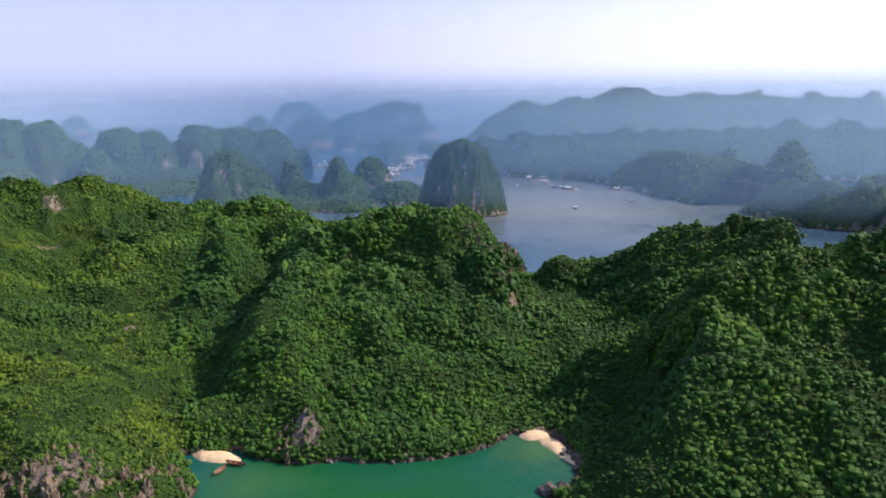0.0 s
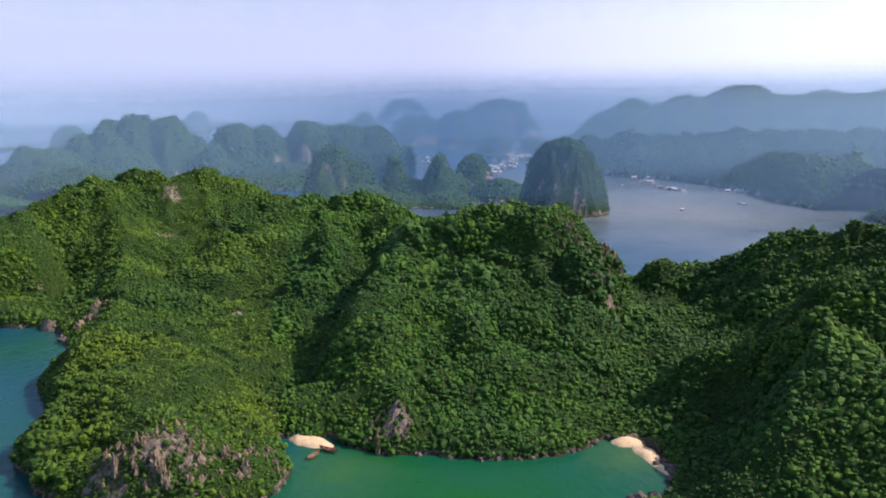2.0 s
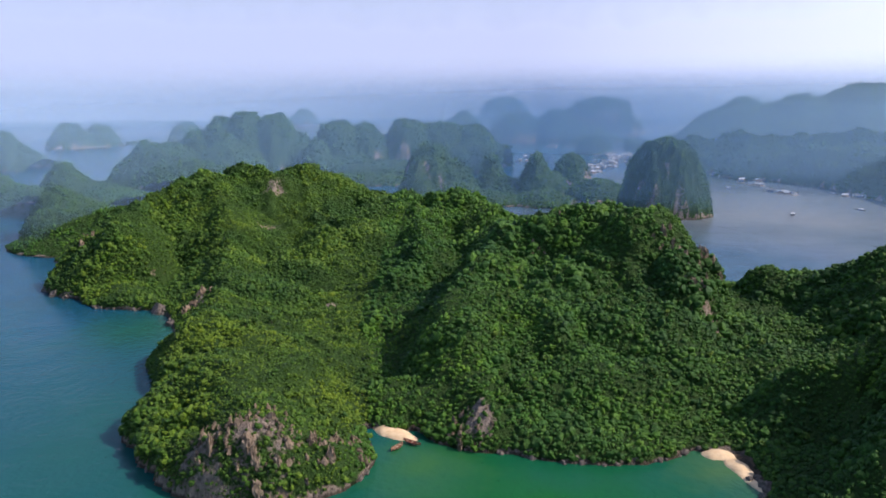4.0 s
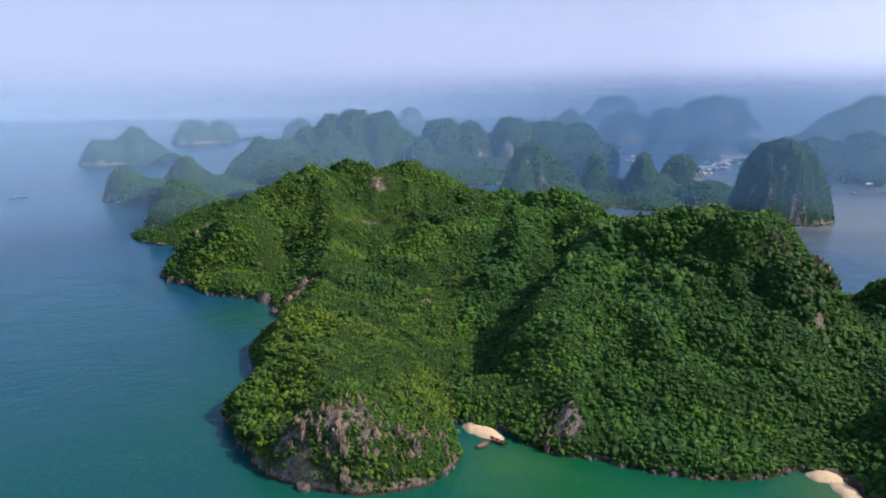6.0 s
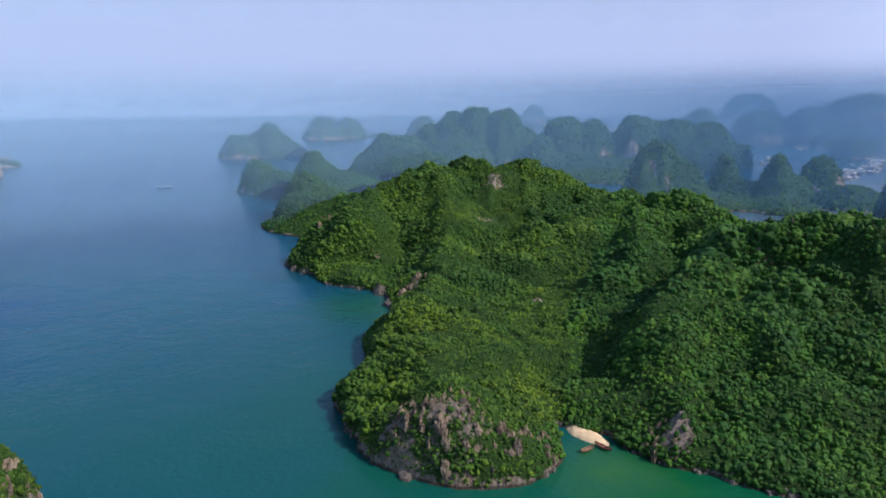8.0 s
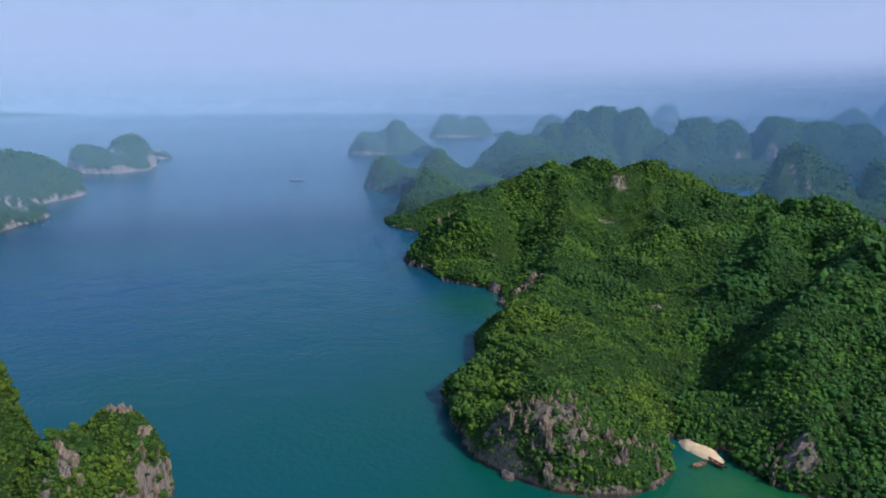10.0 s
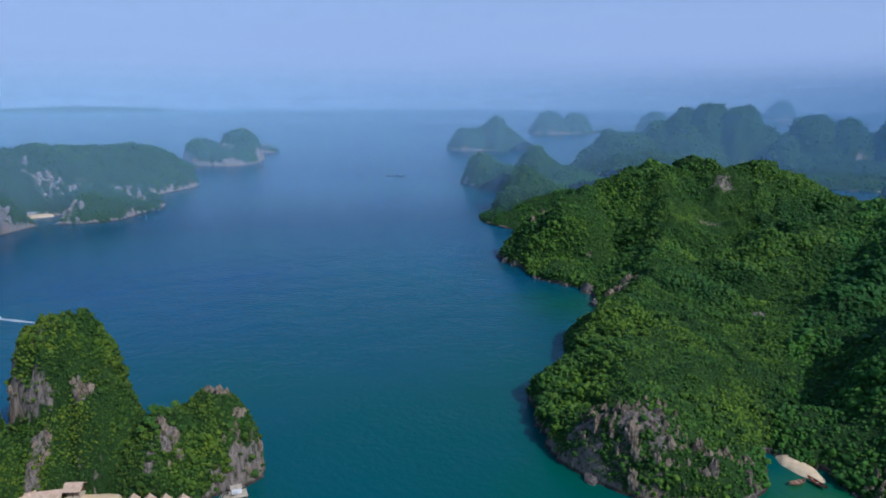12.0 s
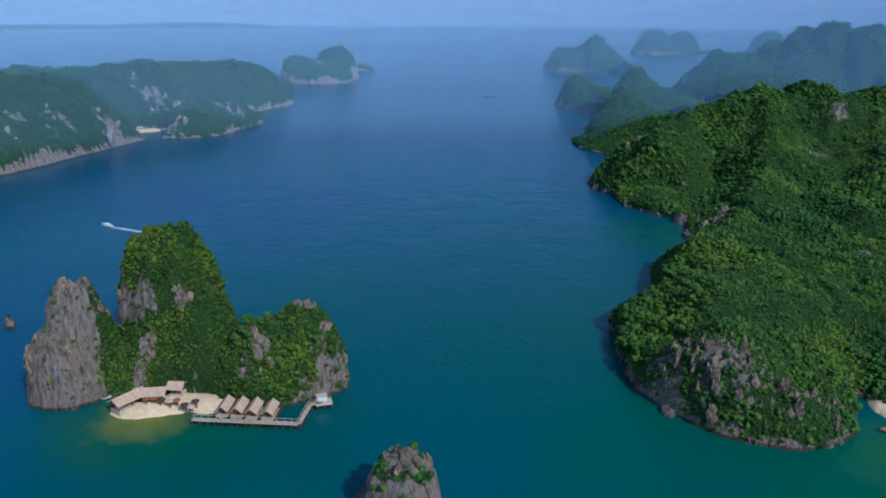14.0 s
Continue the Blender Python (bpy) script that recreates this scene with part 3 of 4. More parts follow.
horn = Land(13, warp=0.16, rough=0.2)
horn.hill(-1114, 1054, 68, 30, 60, 47, 2.4, 0.65)
horn.hill(-1141, 999, 42, 28, 45, 49, 5, 0.4)
horn.ridge((-1112, 1056, 62), (-1035, 1076, 14), 50, 55, 1.4, 1.0)
horn.ridge((-1138, 1002, 40), (-1116, 1050, 52), 45, 45, 2.2, 0.7)
horn.build("island", "horn-shaped wooded limestone island in blue haze", 6, 5.0)
horn.wood("dense green forest covering a limestone island", 5.4, 1, 2.0, sparse=0.12)

twin = Land(14, warp=0.2, rough=0.34)
twin.hill(-1453, 1578, 62, 60, 70, 43, 1.9, 0.85)
twin.hill(-1434, 1662, 62, 59, 70, 41, 1.9, 0.85)
twin.build("island", "two-lobed wooded island far out in the haze", 9, 1.6)
twin.wood("dense green forest covering a limestone island", 8.2, 1, 2.7, sparse=0.12)

skerry = Land(15, warp=0.2, rough=0.34)
skerry.hill(-1396, 1746, 9, 27, 30, 39, 1.9, 0.85)
skerry.build("island", "low skerry far out in the haze", 6, 1.6)
skerry.wood("dense green forest covering a limestone island", 8.2, 1, 2.25, sparse=0.12)

beachisle = Land(16, warp=0.2, rough=0.34)
beachisle.hill(-1341, 1926, 59, 54, 70, 35, 1.9, 0.85)
beachisle.build("island", "hazy wooded island with a pale beach", 9, 1.6)
beachisle.wood("dense green forest covering a limestone island", 8.2, 1, 2.7, sparse=0.12)

lone = Land(17, warp=0.2, rough=0.34)
lone.hill(-1540, 3085, 86, 68, 80, 27, 2.0, 0.8)
lone.build("island", "small round island faint in the haze", 12, 1.6)
lone.wood("dense green forest covering a limestone island", 12.2, 1, 4.05, sparse=0.12)

peaks = Land(18, warp=0.16, rough=0.2, creases=5.0)
peaks.hill(-634, 1075, 99, 46, 90, 30, 2.8, 0.6)
peaks.hill(-592, 1090, 97, 40, 90, 28, 3.0, 0.55)
peaks.hill(-560, 1104, 66, 34, 80, 27, 2.4, 0.7)
peaks.hill(-672, 1063, 92, 42, 90, 32, 2.4, 0.65)
peaks.hill(-704, 1042, 76, 36, 80, 34, 2.4, 0.65)
peaks.hill(-699, 912, 61, 30, 60, 37, 2.4, 0.7)
peaks.ridge((-720, 1015, 57), (-690, 915, 54), 60, 70, 1.8, 0.8)
peaks.ridge((-699, 905, 56), (-722, 862, 8), 50, 60, 1.3, 1.0)
peaks.ridge((-634, 1075, 86), (-610, 960, 52), 80, 80, 1.4, 1.0)
peaks.ridge((-699, 912, 55), (-560, 870, 30), 60, 60, 1.6, 0.9)
peaks.build("island", "tall wooded limestone peaks behind the island", 6, 5.0)
peaks.wood("dense green forest covering a limestone island", 6.1, 1, 2.25, sparse=0.12)

wall = Land(19, warp=0.16, rough=0.2, creases=5.0)
wall.hill(-505, 1144, 82, 40, 60, 24, 3.4, 0.5)
wall.hill(-466, 1172, 78, 40, 60, 22, 3.2, 0.5)
wall.hill(-409, 1234, 85, 44, 60, 18, 3.2, 0.5)
wall.hill(-363, 1279, 81, 58, 70, 16, 3.0, 0.5)
wall.hill(-310, 1300, 74, 52, 70, 14, 3.0, 0.55)
wall.hill(-494, 1046, 60, 26, 45, 25, 2.4, 0.65)
wall.hill(-440, 1075, 36, 30, 40, 22, 2.6, 0.6)
wall.hill(-380, 1020, 15, 90, 60, 20, 2.0, 0.8)
wall.hill(-476, 1401, 76, 46, 80, 19, 1.9, 0.85)
wall.ridge((-537, 1161, 58), (-397, 1290, 56), 70, 70, 2, 0.8)
wall.ridge((-397, 1290, 56), (-204, 1233, 39), 60, 70, 2, 0.8)
wall.ridge((-470, 1050, 34), (-330, 1080, 24), 60, 60, 1.6, 0.9)
wall.build("island", "row of hazy wooded limestone hills with cliff faces", 6, 5.0)
wall.wood("dense green forest covering a limestone island", 6.8, 1, 2.48, sparse=0.12)

karst = Land(20, warp=0.16, rough=0.2, creases=4.0)
karst.hill(-258, 872, 66, 34, 60, 16, 2.4, 0.65)
karst.hill(-226, 862, 50, 34, 55, 16, 1.7, 0.9)
karst.hill(-215, 830, 16, 90, 50, 12, 2.0, 0.8)
karst.hill(-262, 840, 47, 28, 50, 17, 1.8, 0.9)
karst.bare += [(-250, 826, 12, 0.55), (-226, 822, 11, 0.5), (-262, 836, 8, 0.5)]
karst.build("island", "steep green karst hill with pale cliff scars", 4, 2.6)
karst.wood("dense green forest covering a limestone island", 4.8, 1, 1.8, sparse=0.12)

karst_b = Land(21, warp=0.16, rough=0.2, creases=4.0)
karst_b.hill(-195, 940, 55, 23, 40, 12, 1.5, 0.9)
karst_b.hill(-171, 924, 24, 42, 50, 10, 1.7, 0.95)
karst_b.build("island", "dark steep karst hill with a pointed top", 4, 3.5)
karst_b.wood("dense green forest covering a limestone island", 4.8, 1, 1.8, sparse=0.12)

pinnacle = Land(22, warp=0.16, rough=0.2, creases=4.0)
pinnacle.hill(-132, 921, 59, 30, 45, 8, 1.4, 0.9)
pinnacle.hill(-114, 933, 30, 23, 40, 7, 2.2, 0.7)
pinnacle.build("island", "pointed karst pinnacle with steep wooded sides", 4, 3.5)
pinnacle.wood("dense green forest covering a limestone island", 4.8, 1, 1.8, sparse=0.12)

karst_c = Land(23, warp=0.16, rough=0.2, creases=4.0)
karst_c.hill(-106, 1075, 43, 30, 40, 6, 2.0, 0.8)
karst_c.hill(-56, 918, 24, 43, 50, 3, 1.8, 0.9)
karst_c.hill(-115, 852, 15, 40, 50, 8, 1.7, 0.95)
karst_c.build("island", "low wooded karst hills beside the fishing village", 4, 1.6)
karst_c.wood("dense green forest covering a limestone island", 4.8, 1, 1.8, sparse=0.12)

dome_rock = Land(24, warp=0.14, rough=0.22, creases=6.0)
dome_rock.hill(19, 800, 81, 46, 46, -1, 2.1, 0.75)
dome_rock.hill(39, 799, 68, 31, 38, -3, 2.2, 0.75)
dome_rock.hill(-1, 800, 54, 24, 34, 0, 2.2, 0.75)
dome_rock.bare += [(-4, 768, 9, 0.5), (14, 757, 10, 0.55), (36, 763, 10, 0.5), (52, 775, 8, 0.5), (24, 770, 7, 0.45)]
dome_rock.build("island", "round-topped limestone tower rising from the bay", 2.5, 5.0)
dome_rock.wood("dense green forest covering a limestone island", 2.4, 1, 1.17, sparse=0.12)

bay_isles = Land(25, warp=0.16, rough=0.2, creases=4.0)
bay_isles.hill(-497, 1989, 86, 68, 90, 14, 2.0, 0.8)
bay_isles.hill(-366, 2120, 79, 82, 100, 10, 3.0, 0.55)
bay_isles.hill(-258, 2134, 92, 66, 90, 7, 2.2, 0.7)
bay_isles.hill(-200, 2141, 53, 131, 100, 5, 1.9, 0.85)
bay_isles.build("island", "hazy wooded hills beyond the fishing village", 10, 1.6)
bay_isles.wood("dense green forest covering a limestone island", 8.8, 1, 3.15, sparse=0.12)

bay_isles_b = Land(26, warp=0.16, rough=0.2, creases=4.0)
bay_isles_b.hill(-166, 2595, 119, 122, 110, 4, 4.0, 0.4)
bay_isles_b.hill(-72, 2549, 57, 55, 90, 2, 3, 0.5)
bay_isles_b.build("island", "long flat-topped island faint in the haze", 12, 1.6)
bay_isles_b.wood("dense green forest covering a limestone island", 10.2, 1, 3.6, sparse=0.12)

bay_isles_c = Land(27, warp=0.16, rough=0.2, creases=4.0)
bay_isles_c.hill(-114, 1646, 41, 43, 50, 4, 1.9, 0.85)
bay_isles_c.hill(-28, 1800, 28, 39, 40, 1, 1.9, 0.85)
bay_isles_c.build("island", "low wooded islets round the fishing village", 7, 1.6)
bay_isles_c.wood("dense green forest covering a limestone island", 6.8, 1, 2.48, sparse=0.12)

strip = Land(28, warp=0.2, rough=0.34)
strip.hill(-862, 4417, 135, 165, 120, 11, 2.4, 0.7)
strip.build("island", "faint flat island on the horizon", 20, 1.6)
strip.wood("dense green forest covering a limestone island", 16.3, 1, 4.5, sparse=0.12)

massif = Land(29, warp=0.16, rough=0.10, creases=8.0)
massif.ridge((214, 1888, 98), (474, 1892, 128), 150, 150, 2.6, 0.6)
massif.ridge((474, 1892, 128), (764, 1794, 123), 170, 170, 2.6, 0.6)
massif.ridge((745, 1748, 120), (1017, 1362, 114), 170, 170, 2.6, 0.6)
massif.hill(214, 1888, 118, 86, 150, -6, 2.2, 0.75)
massif.hill(473, 1892, 149, 154, 200, -14, 2.2, 0.75)
massif.hill(340, 1869, 126, 112, 160, -10, 2.2, 0.75)
massif.hill(643, 1841, 137, 159, 200, -19, 1.9, 0.85)
massif.hill(751, 1799, 142, 114, 200, -23, 1.9, 0.85)
massif.hill(762, 1520, 132, 57, 150, -27, 1.9, 0.85)
massif.hill(855, 1470, 131, 58, 150, -30, 1.9, 0.85)
massif.hill(930, 1423, 134, 82, 150, -33, 1.9, 0.85)
massif.hill(1016, 1363, 127, 100, 150, -37, 1.9, 0.85)
massif.build("island", "long wooded limestone massif across the bay in blue haze", 12, 1.6)
massif.wood("dense green forest covering a limestone island", 10.2, 1, 3.6, sparse=0.12)

massif_b = Land(30, warp=0.16, rough=0.16, creases=9.0)
massif_b.ridge((84, 1397, 58), (347, 1377, 79), 80, 110, 2.2, 0.7)
massif_b.ridge((347, 1377, 79), (580, 1219, 68), 80, 120, 2.2, 0.7)
massif_b.ridge((580, 1219, 68), (719, 1142, 68), 100, 130, 2.2, 0.7)
massif_b.hill(84, 1397, 77, 43, 90, -3, 1.9, 0.85)
massif_b.hill(158, 1391, 84, 64, 100, -6, 1.9, 0.85)
massif_b.hill(234, 1401, 93, 63, 100, -9, 1.9, 0.85)
massif_b.hill(346, 1377, 100, 72, 110, -14, 1.9, 0.85)
massif_b.hill(443, 1349, 95, 69, 110, -18, 1.9, 0.85)
massif_b.hill(517, 1301, 92, 56, 100, -22, 1.9, 0.85)
massif_b.hill(579, 1220, 84, 59, 100, -25, 1.9, 0.85)
massif_b.hill(652, 1182, 84, 56, 100, -29, 1.9, 0.85)
massif_b.hill(718, 1143, 80, 67, 100, -32, 1.9, 0.85)
massif_b.hill(167, 1219, 44, 56, 60, -8, 1.8, 0.9)
massif_b.hill(243, 1175, 50, 53, 60, -12, 1.8, 0.9)
massif_b.hill(294, 1163, 59, 43, 60, -14, 1.7, 0.95)
massif_b.hill(347, 1075, 46, 47, 60, -18, 1.8, 0.9)
massif_b.hill(401, 1024, 59, 44, 60, -21, 1.8, 0.9)
massif_b.hill(452, 948, 65, 40, 60, -25, 1.7, 0.95)
massif_b.hill(342, 961, 30, 35, 50, -20, 1.8, 0.9)
massif_b.hill(383, 902, 42, 39, 50, -23, 1.8, 0.9)
massif_b.ridge((170, 1250, 44), (285, 1110, 52), 110, 60, 1.6, 0.9)
massif_b.ridge((285, 1110, 52), (330, 940, 50), 110, 58, 1.6, 0.9)
massif_b.ridge((330, 940, 50), (360, 840, 44), 110, 62, 1.6, 0.9)
massif_b.build("island", "wooded limestone hills on the far side of the bay", 9, 1.6)
massif_b.wood("dense green forest covering a limestone island", 7.5, 1, 2.7, sparse=0.12)

massif_c = Land(31, warp=0.2, rough=0.34)
massif_c.hill(374, 760, 38, 50, 50, -28, 1.8, 0.9)
massif_c.hill(384, 707, 40, 44, 50, -28, 1.8, 0.9)
massif_c.hill(414, 684, 48, 41, 50, -31, 1.8, 0.9)
massif_c.hill(435, 623, 59, 48, 50, -35, 1.8, 0.9)
massif_c.build("island", "dark wooded shore at the head of the bay", 5, 1.6)
massif_c.wood("dense green forest covering a limestone island", 4.8, 1, 1.8, sparse=0.12)

farleft = Land(32, warp=0.16, rough=0.16, creases=7.0, step=9.0, lumps=1.5)
farleft.hill(-723, -9, 57, 48, 110, 91, 2.6, 0.65)
farleft.hill(-910, 258, 34, 40, 50, 75, 2.6, 0.65)
farleft.hill(-752, 192, 24, 25, 60, 77, 1.9, 0.85)
farleft.hill(-722, 172, 20, 26, 38, 0, 2.2, 0.8)
farleft.hill(-941, 295, 16, 26, 40, 73, 3, 0.5)
farleft.ridge((-701, -45, 66), (-782, 44, 58), 120, 108, 2.8, 0.7)
farleft.ridge((-782, 44, 58), (-851, 122, 49), 120, 98, 2.8, 0.7)
farleft.ridge((-876, 156, 57), (-951, 260, 49), 100, 96, 2.6, 0.7)
farleft.ridge((-960, 266, 47), (-985, 325, 28), 45, 45, 2.4, 0.7)
farleft.ridge((-894, 195, 45), (-781, 198, 26), 60, 70, 2.0, 0.8)
farleft.bays += [(-736, 131, 27, 2.0)]
farleft.bare += [(-640, 20, 9, 0.5), (-668, 55, 8, 0.5), (-692, 92, 11, 0.6), (-712, 150, 10, 0.55), (-748, 222, 10, 0.55), (-785, 150, 26, 0.4), (-812, 128, 20, 0.36), (-790, 185, 16, 0.5), (-760, 205, 12, 0.5), (-950, 290, 16, 0.55), (-985, 330, 12, 0.55)]
farleft.build("island", "long wooded island with pale sea cliffs", 3.5, 2.5, ROCK_PALE)
farleft.wood("dense green forest covering a limestone island", 4.1, 1, 1.44, sparse=0.12)

farleft_b = Land(33, warp=0.16, rough=0.2, step=10.0, lumps=1.5)
farleft_b.hill(-1182, 457, 40, 32, 60, 70, 3, 0.55)
farleft_b.hill(-1206, 531, 53, 37, 70, 67, 2.4, 0.65)
farleft_b.hill(-1163, 479, 30, 56, 60, 68, 2.4, 0.7)
farleft_b.hill(-1103, 380, 11, 34, 25, 72, 2.4, 0.7)
farleft_b.hill(-1323, 637, 13, 22, 30, 65, 2.4, 0.7)
farleft_b.build("island", "wooded island with pale sea cliffs at the end of a spit", 4, 1.6, ROCK_PALE)
farleft_b.wood("dense green forest covering a limestone island", 5.4, 1, 1.8, sparse=0.12)

sail_rock = Land(35, blend=0.5, warp=0.2, rough=0.2)
sail_rock.hill(-296, -0, 5, 2, 4, 92, 1.6, 0.9)
sail_rock.build("sea_rock", "small dark pointed rock standing in the sea", 0.6, 0.3)
sail_rock.wood("dense green forest covering a limestone island", 2.0, 1, 0.27, sparse=0.12)

farstrip = Land(34, warp=0.2, rough=0.34)
farstrip.hill(-4577, 249, 13, 690, 150, 87, 2.2, 0.75)
farstrip.hill(-4520, 1028, 20, 497, 120, 77, 2.2, 0.75)
farstrip.build("island", "faint land along the horizon", 24, 1.6)
farstrip.wood("dense green forest covering a limestone island", 20.4, 1, 5.4, sparse=0.12)

# ---- things ----
def part(name, bm, mat, parent=None, label=""):
    me = bpy.data.meshes.new(name)
    bmesh.ops.recalc_face_normals(bm, faces=bm.faces)
    bm.to_mesh(me)
    bm.free()
    me.materials.append(mat)
    ob = new(name, me)
    if parent:
        ob.parent = parent
    return tagged(ob, label)


def box(bm, x0, x1, y0, y1, z0, z1, bevel=0.0):
    r = bmesh.ops.create_cube(bm, size=1.0, matrix=Matrix.Translation(((x0 + x1) / 2, (y0 + y1) / 2, (z0 + z1) / 2)) @ Matrix.Diagonal((x1 - x0, y1 - y0, z1 - z0, 1)))
    if bevel:
        edges = list({e for v in r["verts"] for e in v.link_edges})
        bmesh.ops.bevel(bm, geom=edges, offset=bevel, segments=1, affect="EDGES")
    return bm


def boxed(*a, bevel=0.0):
    return box(bmesh.new(), *a, bevel=bevel)


def rod(p, q, r0, r1=None, sides=7, bm=None):
    bm = bm or bmesh.new()
    p, q = Vector(p), Vector(q)
    d = q - p
    bmesh.ops.create_cone(bm, cap_ends=True, segments=sides, radius1=r0, radius2=r0 if r1 is None else r1, depth=d.length,
                          matrix=Matrix.Translation((p + q) / 2) @ d.to_track_quat("Z", "Y").to_matrix().to_4x4())
    return bm


def base(name, label, category, group="", x=0, y=0, z=0, turn=0):
    ob = new(name)
    ob.matrix_basis = pose(x, y, z, 0, 0, turn)
    return tagged(ob, label, category, group)


def gable(length, depth, low, high, thick=0.14):
    """One slope of a roof: ridge along x at y = 0, eave at y = -depth."""
    bm = bmesh.new()
    h = length / 2
    top = [(-h, 0, high), (h, 0, high), (h, -depth, low), (-h, -depth, low)]
    vs = [bm.verts.new(p) for p in top] + [bm.verts.new((p[0], p[1], p[2] - thick)) for p in top]
    for f in ((0, 1, 2, 3), (7, 6, 5, 4), (0, 4, 5, 1), (1, 5, 6, 2), (2, 6, 7, 3), (3, 7, 4, 0)):
        bm.faces.new([vs[k] for k in f])
    return bm


def mirrored(bm):
    bmesh.ops.transform(bm, matrix=Matrix.Diagonal((1, -1, 1, 1)), verts=bm.verts)
    bmesh.ops.reverse_faces(bm, faces=bm.faces)
    return bm


# beaches
for name, label, hills in (("beach", "small pale sand beach at the foot of the wooded ravine", [(-84.0, 235.6, 1.7, 6, 4.2, -35, 2.0, 1.0), (-79.5, 234.0, 1.4, 7, 4.4, -28, 2.0, 1.0), (-75.0, 232.4, 0.9, 5, 3.0, -22, 2.0, 1.0)]),
                           ("beach", "pale sand beach in the corner of the green cove", [(33.0, 247.6, 1.7, 6, 4, 10, 2.0, 1.0), (38.6, 240.1, 1.2, 3.6, 7, 25, 2.0, 1.0), (43.8, 228.6, 0.7, 2.4, 8, 40, 2.0, 1.0)]),
                           ("beach", "pale sand beach in front of the resort huts", [(-203.6, 35.2, 1.8, 10, 7, 54.7, 2.0, 1.0), (-201.6, 43.9, 2.2, 12, 7, 54.7, 2.0, 1.0), (-195.6, 52.5, 2.2, 9, 7, 54.7, 2.0, 1.0), (-202.2, 30.9, 1.0, 8, 4, 54.7, 2.0, 1.0)]),
                           ("beach", "long white sand beach under the pale cliffs", [(-763, 138, 2.6, 28, 7, 88, 2.4, 0.8)]),
                           ("beach", "faint white beach on a far hazy island", [(-1547.2, 2179.4, 5.0, 18, 12, 40, 2.0, 1.0)])):
    sand = Land(61, blend=0.4, warp=0.18, rough=0.0)
    for h in hills:
        sand.hill(*h)
    ob = sand.build(name, label, 0.8, 9.0, SAND)
    tagged(ob, category="beach")


# ---- boats ----
def hull(length, beam, depth, rise, rings=9, ribs=7):
    """An open hull with a flat floor, raised ends and real plank thickness."""
    bm = bmesh.new()
    rows = []
    for k in range(rings):
        s = 2 * k / (rings - 1) - 1
        w = max(beam / 2 * (1 - abs(s) ** 2.6), 0.04)
        lift = rise * abs(s) ** 2.2
        x = s * length / 2
        prof = []
        for j in range(ribs):
            a = math.pi * j / (ribs - 1)
            prof.append((x, -w * math.cos(a), depth + lift - (depth + 0.25 * lift) * math.sin(a) ** 0.6))
        inner = [(x * 0.96, y * 0.86, z + 0.09 if 0 < j < ribs - 1 else z) for j, (_, y, z) in enumerate(prof)]
        rows.append([bm.verts.new(p) for p in prof + inner[::-1]])
    n = len(rows[0])
    for a, b in zip(rows, rows[1:]):
        for j in range(n):
            bm.faces.new((a[j], a[(j + 1) % n], b[(j + 1) % n], b[j]))
    bm.faces.new(rows[0])
    bm.faces.new(rows[-1][::-1])
    return bm


def sampan(label, group, x, y, z, turn, length=7.0, beam=1.7, mat=None, roofed=False):
    b = base("boat", label, "boat", group, x, y, z, turn)
    part("hull", hull(length, beam, 0.75, 0.5), mat or WOOD, b)
    for k in (-0.28, 0.0, 0.28):
        part("thwart", boxed(k * length - 0.13, k * length + 0.13, -beam * 0.43, beam * 0.43, 0.58, 0.64), DECK, b)
    part("rubbing_strake", boxed(-length * 0.3, length * 0.3, -beam * 0.5 - 0.03, -beam * 0.5 + 0.03, 0.66, 0.76), REDP, b)
    part("rubbing_strake", boxed(-length * 0.3, length * 0.3, beam * 0.5 - 0.03, beam * 0.5 + 0.03, 0.66, 0.76), REDP, b)
    if roofed:
        part("cabin", boxed(-length * 0.2, length * 0.16, -beam * 0.36, beam * 0.36, 0.6, 1.7, bevel=0.08), BLUEP, b)
        part("canopy", boxed(-length * 0.26, length * 0.22, -beam * 0.46, beam * 0.46, 1.75, 1.87, bevel=0.04), WHITE, b, "white cabin roof")
    return b


(bx, by), (cx, cy) = (-75.1, 223.1), (-71.0, 227.5)
sampan("old brown wooden boat pulled up at the sand", "boats at the ravine beach", bx, by, 0.1, 70, 6.4, 2.1)
sampan("long brown wooden boat moored beside the sand", "boats at the ravine beach", cx, cy, 0.35, -18, 7.6, 1.8, REDP)


# ---- resort on the islet ----
def post(b, x, y, z0, z1, r=0.12):
    part("post", rod((x, y, z0), (x, y, z1), r), DARKWOOD, b)


def ridged(length, half, low, high, thick, side):
    """One slope of a roof whose ridge runs along y; side -1 or 1."""
    bm = gable(length, half, low, high, thick)
    bmesh.ops.rotate(bm, cent=(0, 0, 0), matrix=Matrix.Rotation(radians(90 * side), 3, "Z"), verts=bm.verts)
    return bm


